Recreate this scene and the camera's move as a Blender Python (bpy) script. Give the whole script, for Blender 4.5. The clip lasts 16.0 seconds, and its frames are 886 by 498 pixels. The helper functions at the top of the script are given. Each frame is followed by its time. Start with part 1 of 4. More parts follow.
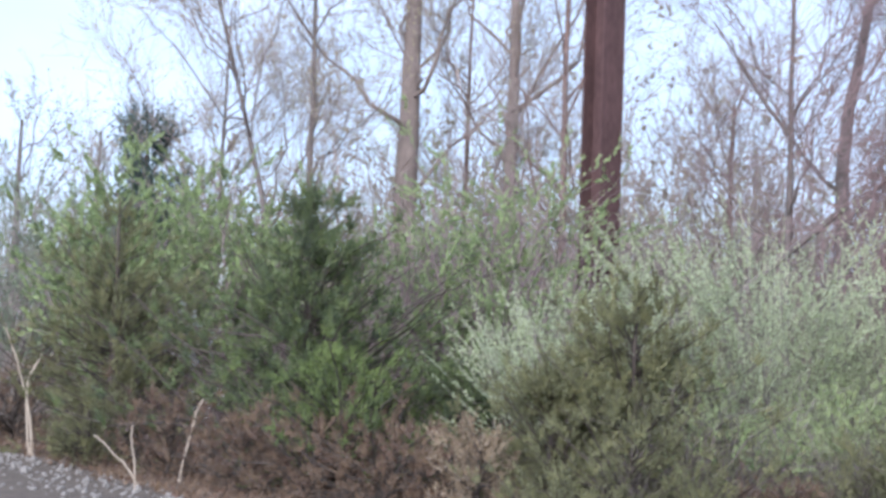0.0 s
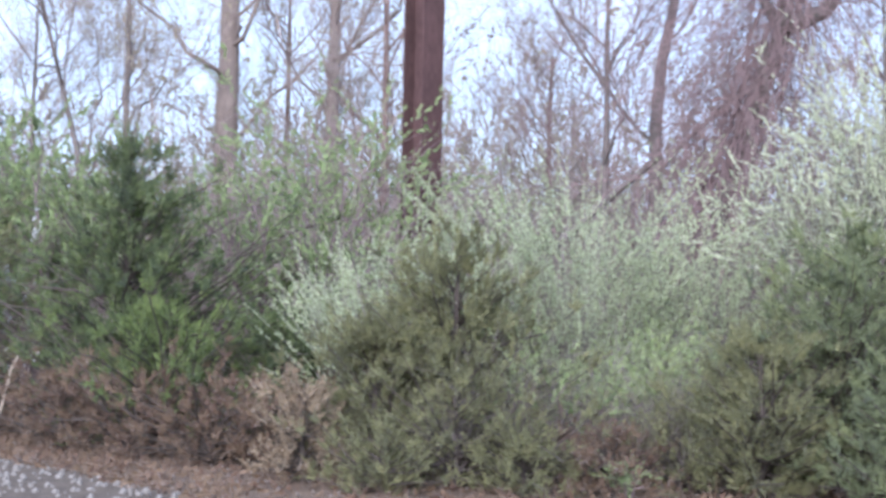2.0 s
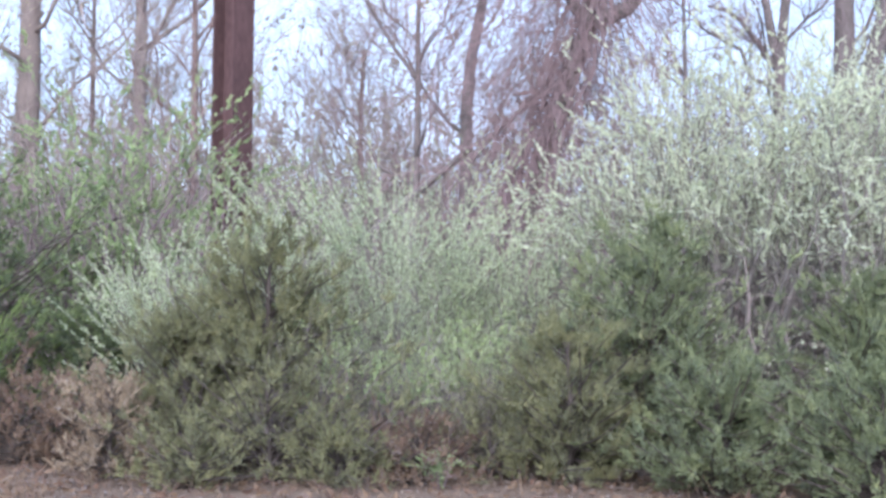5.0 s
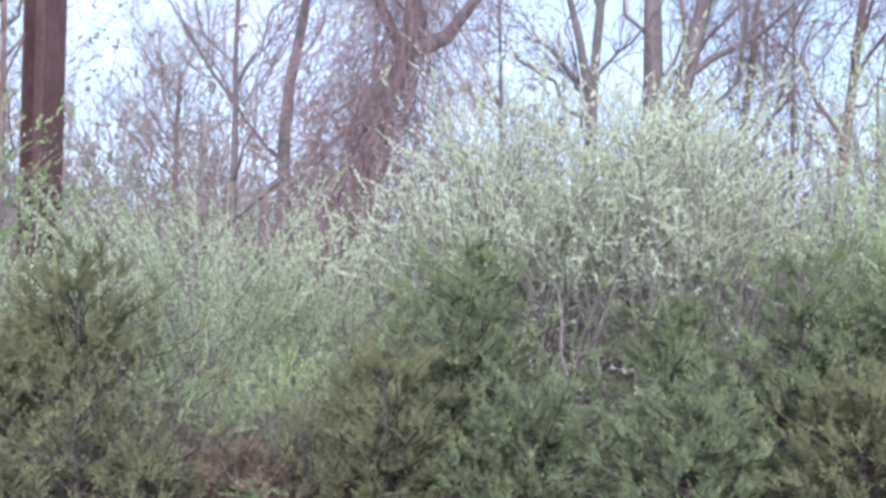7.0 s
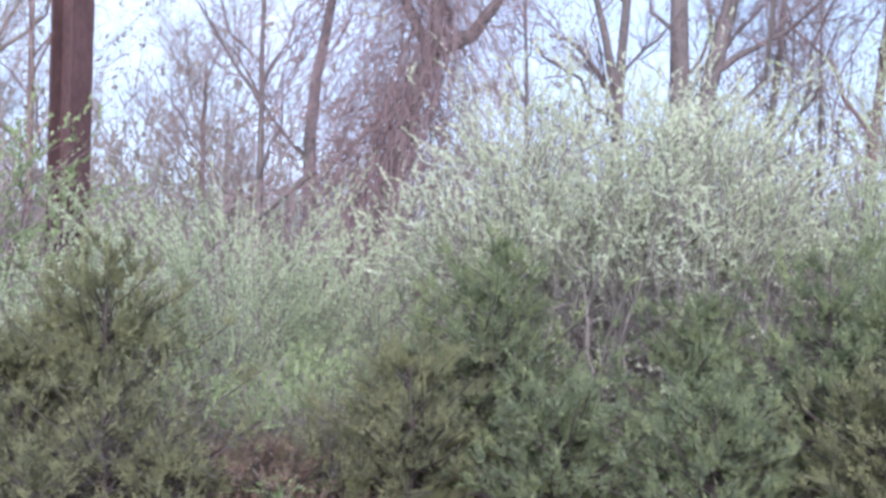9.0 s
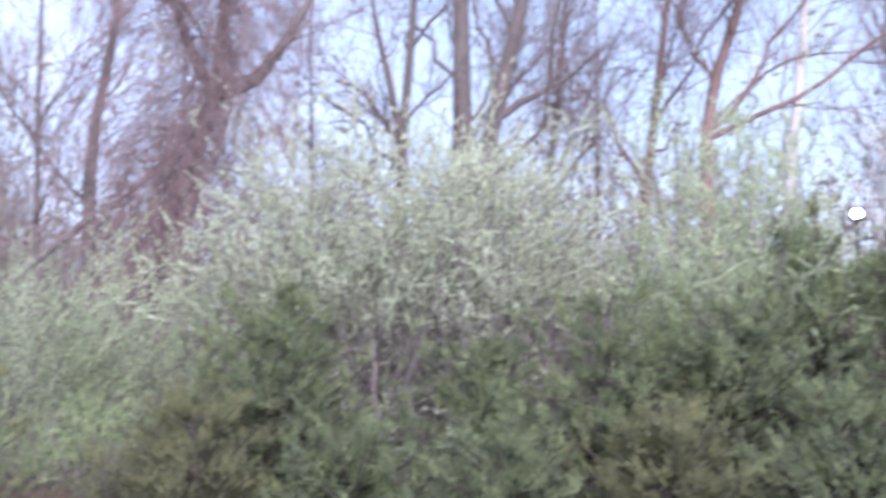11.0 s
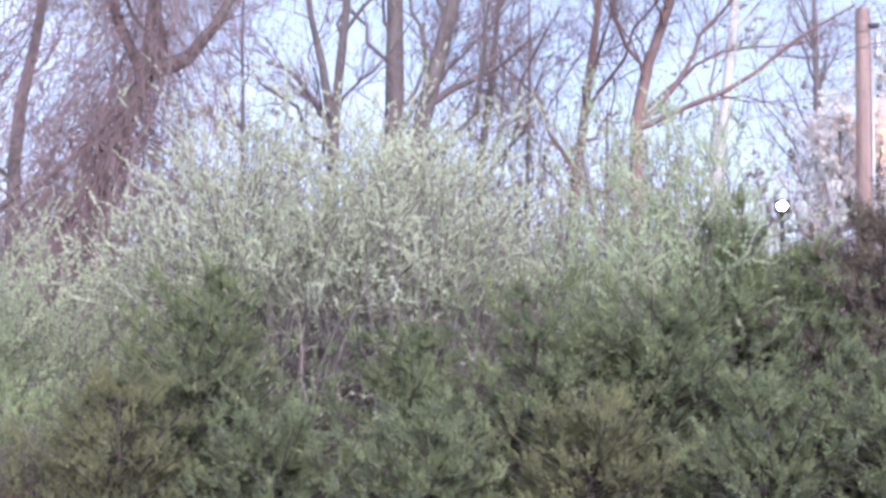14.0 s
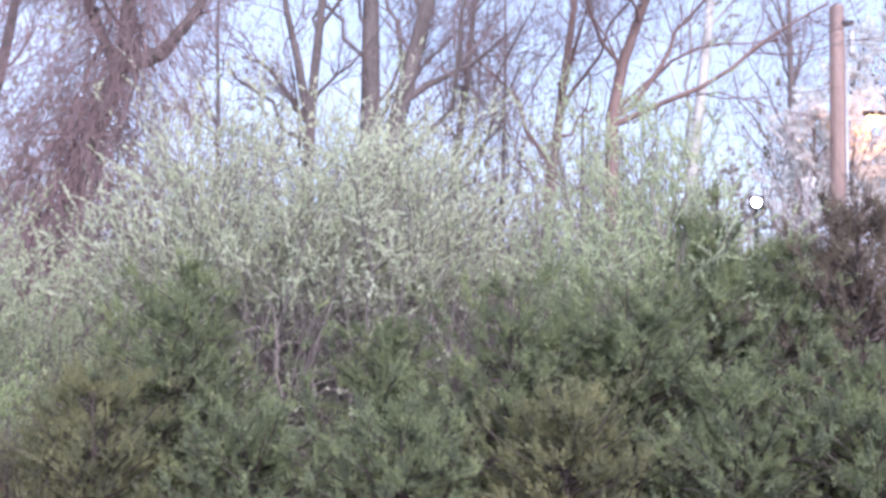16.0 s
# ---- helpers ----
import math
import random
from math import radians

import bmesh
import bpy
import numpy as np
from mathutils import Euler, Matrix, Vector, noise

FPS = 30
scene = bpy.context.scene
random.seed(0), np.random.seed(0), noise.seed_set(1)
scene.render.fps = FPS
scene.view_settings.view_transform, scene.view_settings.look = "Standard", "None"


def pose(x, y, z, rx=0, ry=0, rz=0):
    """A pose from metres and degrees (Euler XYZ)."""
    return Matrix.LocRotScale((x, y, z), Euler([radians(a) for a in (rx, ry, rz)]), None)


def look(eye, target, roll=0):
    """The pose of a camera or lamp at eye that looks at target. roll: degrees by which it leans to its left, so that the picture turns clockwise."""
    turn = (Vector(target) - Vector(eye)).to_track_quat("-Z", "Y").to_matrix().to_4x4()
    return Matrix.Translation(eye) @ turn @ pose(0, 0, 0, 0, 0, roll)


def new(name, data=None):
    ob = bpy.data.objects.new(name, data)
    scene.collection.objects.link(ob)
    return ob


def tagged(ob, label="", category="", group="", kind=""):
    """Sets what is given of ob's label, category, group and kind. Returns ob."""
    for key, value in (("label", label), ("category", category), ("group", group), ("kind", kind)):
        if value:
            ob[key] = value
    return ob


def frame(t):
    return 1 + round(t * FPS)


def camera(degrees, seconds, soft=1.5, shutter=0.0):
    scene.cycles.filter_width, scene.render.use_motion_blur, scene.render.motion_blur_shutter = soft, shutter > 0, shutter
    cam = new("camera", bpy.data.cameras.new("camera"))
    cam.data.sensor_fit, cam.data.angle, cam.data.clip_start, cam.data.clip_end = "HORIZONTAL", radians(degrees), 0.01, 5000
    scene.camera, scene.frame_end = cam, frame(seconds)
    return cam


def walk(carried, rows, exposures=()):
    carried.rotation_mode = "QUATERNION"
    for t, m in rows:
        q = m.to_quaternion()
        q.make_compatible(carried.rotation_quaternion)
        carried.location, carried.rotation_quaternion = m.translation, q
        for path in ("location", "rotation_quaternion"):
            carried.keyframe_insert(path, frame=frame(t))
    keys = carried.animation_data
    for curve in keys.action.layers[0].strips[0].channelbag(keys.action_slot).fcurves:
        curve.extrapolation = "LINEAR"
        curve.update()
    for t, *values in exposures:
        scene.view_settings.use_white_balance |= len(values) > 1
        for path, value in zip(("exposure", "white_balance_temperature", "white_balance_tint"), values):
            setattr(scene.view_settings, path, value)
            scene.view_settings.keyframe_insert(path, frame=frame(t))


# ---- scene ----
EYE = (0.0, 0.0, 1.5)
cam = camera(36.2, 16.0, soft=3.2, shutter=0.5)


def turned(heading, rise, roll):
    """A pose at the eye that looks along a compass heading and a rise, in degrees."""
    h, r = radians(heading), radians(rise)
    way = Vector((math.sin(h) * math.cos(r), math.cos(h) * math.cos(r), math.sin(r)))
    return look(EYE, Vector(EYE) + way, roll)


walk(cam, [
    (0, turned(-0.000, 3.860, 2.105)),
    (0.5, turned(1.704, 4.520, 1.566)),
    (1, turned(4.454, 4.699, 1.412)),
    (1.5, turned(6.057, 2.897, 0.999)),
    (2, turned(7.544, 1.973, 1.183)),
    (2.5, turned(9.826, 1.953, 1.068)),
    (3, turned(11.072, 1.939, 0.720)),
    (3.5, turned(12.386, 1.845, 0.677)),
    (3.7, turned(13.061, 1.733, 0.752)),
    (5.8, turned(16.086, 1.729, 0.865)),
    (6, turned(16.528, 1.653, 1.026)),
    (6.5, turned(21.716, 2.700, 0.710)),
    (7, turned(23.175, 2.943, 0.718)),
    (7.5, turned(22.590, 3.025, 0.992)),
    (8, turned(22.057, 2.793, 0.769)),
    (10.3, turned(22.517, 3.050, 1.130)),
    (10.5, turned(23.962, 3.361, 1.313)),
    (11, turned(31.124, 4.753, -0.138)),
    (11.5, turned(34.440, 5.482, -0.427)),
    (12, turned(34.685, 5.253, 0.308)),
    (12.5, turned(34.438, 4.568, 0.310)),
    (13, turned(34.528, 4.606, 0.265)),
    (13.5, turned(34.186, 4.371, 0.590)),
    (14, turned(34.098, 4.150, 0.602)),
    (14.5, turned(35.136, 4.064, 0.592)),
    (15, turned(36.771, 4.057, 0.380)),
    (15.5, turned(35.906, 4.031, 0.615)),
    (16, turned(35.131, 3.971, 0.635)),
], exposures=[(0, 0.12, 6080, 15), (3, 0.4, 5850, 18), (7, 0.37, 5880, 17), (11, 0.32, 5930, 24), (16, 0.3, 6000, 27)])

# ---------------------------------------------------------------- sky and sun
SUN_HEADING, SUN_RISE = -158, 32
world = bpy.data.worlds.new("dusk_sky")
scene.world = world
world.use_nodes = True
wn, wl = world.node_tree.nodes, world.node_tree.links
wn.clear()
w_out = wn.new("ShaderNodeOutputWorld")
w_bg = wn.new("ShaderNodeBackground")
w_sky = wn.new("ShaderNodeTexSky")
w_sky.sky_type, w_sky.sun_disc = "NISHITA", False
w_sky.sun_elevation, w_sky.sun_rotation = radians(SUN_RISE), radians(SUN_HEADING)
w_co = wn.new("ShaderNodeTexCoord")
w_map = wn.new("ShaderNodeMapping")
w_map.inputs["Scale"].default_value = (1.0, 1.0, 2.6)
w_noise = wn.new("ShaderNodeTexNoise")
w_noise.inputs["Scale"].default_value, w_noise.inputs["Detail"].default_value = 2.2, 5
w_ramp = wn.new("ShaderNodeValToRGB")
w_ramp.color_ramp.elements[0].position, w_ramp.color_ramp.elements[1].position = 0.36, 0.62
w_ramp.color_ramp.elements[0].color = (0.45, 0.45, 0.45, 1)
w_ramp.color_ramp.elements[1].color = (0.95, 0.95, 0.95, 1)
w_mix = wn.new("ShaderNodeMix")
w_mix.data_type = "RGBA"
w_mix.inputs["B"].default_value = (6.2, 7.85, 10.1, 1)      # bright thin cloud
wl.new(w_co.outputs["Generated"], w_map.inputs["Vector"])
wl.new(w_map.outputs["Vector"], w_noise.inputs["Vector"])
wl.new(w_noise.outputs["Fac"], w_ramp.inputs["Fac"])
wl.new(w_ramp.outputs["Color"], w_mix.inputs["Factor"])
wl.new(w_sky.outputs["Color"], w_mix.inputs["A"])
wl.new(w_mix.outputs["Result"], w_bg.inputs["Color"])
w_bg.inputs["Strength"].default_value = 0.15
wl.new(w_bg.outputs["Background"], w_out.inputs["Surface"])

sun = new("sun", bpy.data.lights.new("sun", "SUN"))
sun.data.energy, sun.data.angle, sun.data.color = 5.0, radians(50), (0.97, 0.97, 1.0)
sh, sr = radians(SUN_HEADING), radians(SUN_RISE)
sun.matrix_world = look((0, 0, 30), (-20 * math.sin(sh) * math.cos(sr), -20 * math.cos(sh) * math.cos(sr), 30 - 20 * math.sin(sr)))

# ---------------------------------------------------------------- materials


def material(name):
    m = bpy.data.materials.new(name)
    m.use_nodes = True
    nt = m.node_tree
    nt.nodes.clear()
    return m, nt.nodes, nt.links, nt.nodes.new("ShaderNodeOutputMaterial")


def leaf_material(name, colors, through_light=0.35, rough=0.6, patch=0.8, haze_bloom=0.45):
    """Leaves whose colour wanders leaf by leaf and from patch to patch of the plant; light shines through them."""
    m, n, l, out = material(name)
    geo = n.new("ShaderNodeNewGeometry")
    co = n.new("ShaderNodeTexCoord")
    noise_a = n.new("ShaderNodeTexNoise")
    noise_a.inputs["Scale"].default_value, noise_a.inputs["Detail"].default_value = patch * 6, 3
    l.new(co.outputs["Object"], noise_a.inputs["Vector"])
    add = n.new("ShaderNodeMath")
    add.operation = "MULTIPLY_ADD"
    add.inputs[1].default_value, add.inputs[2].default_value = 0.3, -0.40
    l.new(geo.outputs["Random Per Island"], add.inputs[0])
    add2 = n.new("ShaderNodeMath")
    add2.operation = "MULTIPLY_ADD"
    add2.inputs[1].default_value = 1.5
    l.new(noise_a.outputs["Fac"], add2.inputs[0])
    l.new(add.outputs[0], add2.inputs[2])
    ramp = n.new("ShaderNodeValToRGB")
    cr = ramp.color_ramp
    while len(cr.elements) < len(colors):
        cr.elements.new(0.5)
    for i, c in enumerate(colors):
        cr.elements[i].position = 0.12 + 0.76 * i / (len(colors) - 1)
        cr.elements[i].color = (*c, 1)
    l.new(add2.outputs[0], ramp.inputs["Fac"])
    bsdf = n.new("ShaderNodeBsdfPrincipled")
    bsdf.inputs["Roughness"].default_value = rough
    bsdf.inputs["Specular IOR Level"].default_value = 0.3
    # sheen imitates the pale haze veil over dark foliage, besides waxy leaf surfaces
    bsdf.inputs["Sheen Weight"].default_value, bsdf.inputs["Sheen Roughness"].default_value = haze_bloom, 0.5
    trans = n.new("ShaderNodeBsdfTranslucent")
    mix = n.new("ShaderNodeMixShader")
    mix.inputs[0].default_value = through_light
    l.new(ramp.outputs["Color"], bsdf.inputs["Base Color"])
    l.new(ramp.outputs["Color"], trans.inputs["Color"])
    l.new(bsdf.outputs[0], mix.inputs[1])
    l.new(trans.outputs[0], mix.inputs[2])
    l.new(mix.outputs[0], out.inputs["Surface"])
    return m


def surface(name, dark, light, scale=6.0, stretch=(1, 1, 1), rough=0.85, bump=0.4, fine=40.0, metal=0.0, lo=0.3, hi=0.7):
    """A rough surface in two tones, with stains at one scale and grain at another."""
    m, n, l, out = material(name)
    co = n.new("ShaderNodeTexCoord")
    mp = n.new("ShaderNodeMapping")
    mp.inputs["Scale"].default_value = stretch
    l.new(co.outputs["Object"], mp.inputs["Vector"])
    a = n.new("ShaderNodeTexNoise")
    a.inputs["Scale"].default_value, a.inputs["Detail"].default_value = scale, 6
    b = n.new("ShaderNodeTexNoise")
    b.inputs["Scale"].default_value, b.inputs["Detail"].default_value = fine, 4
    l.new(mp.outputs[0], a.inputs["Vector"])
    l.new(mp.outputs[0], b.inputs["Vector"])
    mixv = n.new("ShaderNodeMath")
    mixv.operation = "MULTIPLY_ADD"
    mixv.inputs[1].default_value = 0.45
    half = n.new("ShaderNodeMath")
    half.operation = "MULTIPLY"
    half.inputs[1].default_value = 0.55
    l.new(a.outputs["Fac"], half.inputs[0])
    l.new(b.outputs["Fac"], mixv.inputs[0])
    l.new(half.outputs[0], mixv.inputs[2])
    ramp = n.new("ShaderNodeValToRGB")
    ramp.color_ramp.elements[0].position, ramp.color_ramp.elements[1].position = lo, hi
    ramp.color_ramp.elements[0].color, ramp.color_ramp.elements[1].color = (*dark, 1), (*light, 1)
    l.new(mixv.outputs[0], ramp.inputs["Fac"])
    bsdf = n.new("ShaderNodeBsdfPrincipled")
    bsdf.inputs["Roughness"].default_value, bsdf.inputs["Metallic"].default_value = rough, metal
    bsdf.inputs["Specular IOR Level"].default_value = 0.25
    l.new(ramp.outputs["Color"], bsdf.inputs["Base Color"])
    bp = n.new("ShaderNodeBump")
    bp.inputs["Strength"].default_value, bp.inputs["Distance"].default_value = bump, 0.02
    l.new(mixv.outputs[0], bp.inputs["Height"])
    l.new(bp.outputs[0], bsdf.inputs["Normal"])
    l.new(bsdf.outputs[0], out.inputs["Surface"])
    return m


def glow(name, color, strength):
    m, n, l, out = material(name)
    e = n.new("ShaderNodeEmission")
    e.inputs["Color"].default_value, e.inputs["Strength"].default_value = (*color, 1), strength
    l.new(e.outputs[0], out.inputs["Surface"])
    return m


CEDAR = leaf_material("cedar_green", [(0.105, 0.122, 0.075), (0.175, 0.203, 0.108), (0.26, 0.295, 0.142), (0.355, 0.385, 0.18)], 0.45, haze_bloom=0.3)
CEDAR_OLIVE = leaf_material("cedar_olive", [(0.108, 0.107, 0.062), (0.175, 0.175, 0.088), (0.25, 0.248, 0.115), (0.335, 0.315, 0.148)], 0.45, haze_bloom=0.3)
CEDAR_BRIGHT = leaf_material("cedar_mid_green", [(0.068, 0.077, 0.052), (0.113, 0.13, 0.068), (0.168, 0.193, 0.084), (0.225, 0.255, 0.105)], 0.4, haze_bloom=0.3)
CEDAR_FRESH = leaf_material("cedar_fresh_green", [(0.095, 0.122, 0.05), (0.155, 0.205, 0.066), (0.22, 0.29, 0.085), (0.29, 0.37, 0.11)], 0.4, haze_bloom=0.3)
CEDAR_RUST = leaf_material("cedar_rust", [(0.072, 0.066, 0.048), (0.118, 0.104, 0.066), (0.165, 0.14, 0.084), (0.205, 0.182, 0.105)], 0.4)
OLIVE_FRESH = leaf_material("olive_leaf_fresh", [(0.34, 0.43, 0.20), (0.44, 0.53, 0.25), (0.53, 0.61, 0.31), (0.62, 0.69, 0.38)], 0.5, patch=0.4)
OLIVE = leaf_material("cedar_olive", [(0.085, 0.082, 0.045), (0.15, 0.147, 0.065), (0.23, 0.22, 0.09), (0.32, 0.285, 0.125)], 0.35, haze_bloom=0.3)
CEDAR_BRIGHT = leaf_material("cedar_mid_green", [(0.05, 0.066, 0.04), (0.092, 0.12, 0.054), (0.15, 0.195, 0.07), (0.215, 0.26, 0.095)], 0.35, haze_bloom=0.3)
CEDAR_FRESH = leaf_material("cedar_fresh_green", [(0.07, 0.095, 0.04), (0.125, 0.17, 0.055), (0.19, 0.25, 0.075), (0.26, 0.325, 0.10)], 0.35, haze_bloom=0.3)
CEDAR_RUST = leaf_material("cedar_rust", [(0.075, 0.062, 0.05), (0.14, 0.108, 0.078), (0.20, 0.148, 0.098), (0.23, 0.19, 0.11)], 0.35)
OLIVE = leaf_material("olive_leaf", [(0.52, 0.55, 0.37), (0.61, 0.64, 0.44), (0.69, 0.72, 0.51), (0.76, 0.78, 0.58)], 0.55, patch=0.4)
OLIVE_COOL = leaf_material("olive_leaf_cool", [(0.42, 0.48, 0.29), (0.51, 0.57, 0.34), (0.58, 0.64, 0.40), (0.65, 0.70, 0.46)], 0.5, patch=0.4)
HONEY = leaf_material("honeysuckle_leaf", [(0.17, 0.22, 0.11), (0.25, 0.32, 0.15), (0.34, 0.42, 0.19), (0.44, 0.52, 0.25)], 0.4, haze_bloom=0.15)
GREYGREEN = leaf_material("greygreen_leaf", [(0.16, 0.20, 0.14), (0.24, 0.29, 0.19), (0.30, 0.34, 0.24)], 0.4)
BUD = leaf_material("bud_yellow", [(0.32, 0.27, 0.15), (0.44, 0.39, 0.20), (0.54, 0.50, 0.27)], 0.4)
BLOSSOM = leaf_material("blossom_white", [(0.70, 0.71, 0.69), (0.79, 0.80, 0.78), (0.86, 0.86, 0.84)], 0.5)
PINK = leaf_material("blossom_pink", [(0.30, 0.18, 0.20), (0.42, 0.26, 0.29), (0.50, 0.34, 0.37)], 0.4)
SCRUB = leaf_material("scrub_leaf", [(0.17, 0.13, 0.11), (0.25, 0.205, 0.155), (0.32, 0.29, 0.20), (0.37, 0.36, 0.23)], 0.4)
PINE = leaf_material("pine_needle", [(0.025, 0.05, 0.042), (0.04, 0.075, 0.058), (0.065, 0.10, 0.072)], 0.25)
DEADLEAF = leaf_material("dead_leaf", [(0.08, 0.045, 0.032), (0.145, 0.08, 0.05), (0.19, 0.125, 0.072), (0.27, 0.175, 0.11)], 0.25)
STRAW = leaf_material("dry_grass", [(0.18, 0.125, 0.075), (0.29, 0.21, 0.13), (0.38, 0.295, 0.19)], 0.25)
BARK = surface("bark_brown", (0.09, 0.075, 0.068), (0.215, 0.18, 0.165), 5, (1, 1, 0.25), fine=30, bump=0.8)
CEDAR_BARK = surface("cedar_bark", (0.055, 0.045, 0.038), (0.13, 0.105, 0.09), 5, (1, 1, 0.25), fine=30, bump=0.8)
BARK_RED = surface("bark_red_brown", (0.13, 0.085, 0.075), (0.28, 0.19, 0.165), 5, (1, 1, 0.25), fine=30, bump=0.8)
BARK_TAN = surface("bark_tan", (0.15, 0.115, 0.10), (0.31, 0.25, 0.215), 4, (1, 1, 0.25), fine=26, bump=0.8)
BARK_WHITE = surface("bark_white", (0.40, 0.375, 0.345), (0.58, 0.55, 0.51), 3, (1, 1, 0.5), fine=20, bump=0.4, lo=0.38, hi=0.55)
TWIG = surface("twig_brown", (0.17, 0.125, 0.125), (0.32, 0.245, 0.24), 8, bump=0.2)
TWIG_PINK = surface("twig_pink_brown", (0.22, 0.175, 0.16), (0.42, 0.35, 0.32), 8, bump=0.2)
TWIG_GREY = surface("twig_grey", (0.16, 0.14, 0.125), (0.31, 0.275, 0.245), 8, bump=0.2)
VINE = surface("vine_bark", (0.19, 0.13, 0.125), (0.38, 0.275, 0.265), 8, bump=0.3)
STICK = surface("dead_wood", (0.28, 0.22, 0.17), (0.52, 0.44, 0.35), 7, (1, 1, 0.3), bump=0.4)
RUST = surface("rusted_steel", (0.05, 0.028, 0.027), (0.125, 0.07, 0.066), 3, (1, 1, 0.35), rough=0.75, fine=24, bump=0.25)
POLEWOOD = surface("pole_wood", (0.22, 0.15, 0.125), (0.40, 0.285, 0.245), 4, (3, 3, 0.15), fine=30, bump=0.4)
PALE_METAL = surface("galvanised_metal", (0.35, 0.35, 0.36), (0.55, 0.55, 0.56), 10, rough=0.5, bump=0.1, metal=0.4)
DARK_METAL = surface("dark_metal", (0.03, 0.028, 0.027), (0.075, 0.07, 0.065), 10, rough=0.6, bump=0.1, metal=0.3)
SOIL = surface("leaf_litter_soil", (0.075, 0.05, 0.038), (0.25, 0.185, 0.135), 3.5, fine=60, bump=0.9)
GRAVEL = surface("grey_gravel", (0.075, 0.058, 0.046), (0.17, 0.135, 0.108), 9, fine=120, bump=0.9)
STONE = surface("pale_stone", (0.13, 0.115, 0.10), (0.30, 0.275, 0.25), 12, fine=60, bump=0.3)
SODIUM = glow("sodium_glow", (1.0, 0.62, 0.22), 14)
WHITE_GLOW = glow("flood_glow", (1.0, 0.96, 0.86), 60)

# ---------------------------------------------------------------- shared mesh code


class Quads:
    """Gathers four-cornered faces and turns them into one mesh."""

    def __init__(self):
        self.v, self.f, self.n = [], [], 0

    def add(self, v, f):
        self.v.append(np.asarray(v, dtype=np.float32).reshape(-1, 3))
        self.f.append(np.asarray(f, dtype=np.int32).reshape(-1, 4) + self.n)
        self.n += len(self.v[-1])

    def mesh(self, name, smooth):
        v, f = np.concatenate(self.v), np.concatenate(self.f)
        me = bpy.data.meshes.new(name)
        me.vertices.add(len(v))
        me.vertices.foreach_set("co", v.ravel())
        me.loops.add(f.size)
        me.loops.foreach_set("vertex_index", f.ravel())
        me.polygons.add(len(f))
        me.polygons.foreach_set("loop_start", np.arange(0, f.size, 4, dtype=np.int32))
        me.polygons.foreach_set("use_smooth", np.full(len(f), smooth, dtype=bool))
        me.update(calc_edges=True)
        return me


def unit(a):
    return a / np.maximum(np.linalg.norm(a, axis=-1, keepdims=True), 1e-9)


def tubes(q, paths, radii, sides=3):
    """Round branches along paths (n, k, 3) with radii (n, k)."""
    n, k, _ = paths.shape
    tan = unit(np.gradient(paths, axis=1))
    ref = np.where(np.abs(tan[:, :1, 2:3]) < 0.8, np.array([[[0.0, 0.0, 1.0]]]), np.array([[[1.0, 0.0, 0.0]]]))
    u = unit(np.cross(tan, np.broadcast_to(ref, tan.shape)))
    w = np.cross(tan, u)
    a = np.arange(sides) * 2 * np.pi / sides
    ring = u[:, :, None] * np.cos(a)[None, None, :, None] + w[:, :, None] * np.sin(a)[None, None, :, None]
    v = paths[:, :, None] + ring * radii[:, :, None, None]
    i = np.arange(k - 1)[:, None] * sides
    j = np.arange(sides)[None]
    j2 = (j + 1) % sides
    one = np.stack([i + j, i + j2, i + sides + j2, i + sides + j], -1).reshape(-1, 4)
    f = one[None] + (np.arange(n) * k * sides)[:, None, None]
    q.add(v, f)


def leaves(q, p, way, long, wide, rng, fold=0.0):
    """One pointed leaf at each p along way."""
    n = len(p)
    side = unit(np.cross(way, unit(rng.normal(size=(n, 3)))))
    up = np.cross(side, way)
    long, wide = np.broadcast_to(long, n)[:, None], np.broadcast_to(wide, n)[:, None]
    mid = p + way * long * 0.45 + up * wide * fold
    v = np.stack([p, mid + side * wide / 2, p + way * long - up * wide * fold, mid - side * wide / 2], 1)
    q.add(v, np.arange(n * 4).reshape(n, 4))


def arcs(p, way, long, bend, wobble, rng, k=5):
    """Paths of k points from p along way, each of its own length, bent towards bend and a little crooked."""
    n = len(p)
    s = np.linspace(0, 1, k)[None, :, None]
    long = np.broadcast_to(long, n)[:, None, None]
    crook = np.cumsum(rng.normal(size=(n, k, 3)) * wobble / k, axis=1)
    crook[:, 0] = 0
    return p[:, None] + long * (way[:, None] * s + np.asarray(bend).reshape(-1, 1, 3) * s * s + crook)


def along(paths, radii, each, rng, lo=0.15, hi=1.0):
    """each points on every path: place, direction, radius, and how far along."""
    n, k, _ = paths.shape
    s = rng.uniform(lo, hi, (n, each))
    x = s * (k - 1)
    i = np.minimum(x.astype(int), k - 2)
    t = (x - i)[..., None]
    r = np.arange(n)[:, None]
    p = paths[r, i] * (1 - t) + paths[r, i + 1] * t
    w = unit(paths[r, i + 1] - paths[r, i])
    rad = radii[r, i] * (1 - t[..., 0]) + radii[r, i + 1] * t[..., 0]
    return p.reshape(-1, 3), w.reshape(-1, 3), rad.reshape(-1), s.reshape(-1)


def spread(way, amount, rng, up=0.0):
    """Directions that leave way by a random sideways amount, pulled upwards."""
    side = unit(np.cross(way, unit(rng.normal(size=way.shape))))
    d = way + side * np.broadcast_to(amount, len(way))[:, None]
    d[:, 2] += up
    return unit(d)


def taper(r0, k, end=0.35):
    return np.asarray(r0).reshape(-1, 1) * np.linspace(1, end, k)[None]


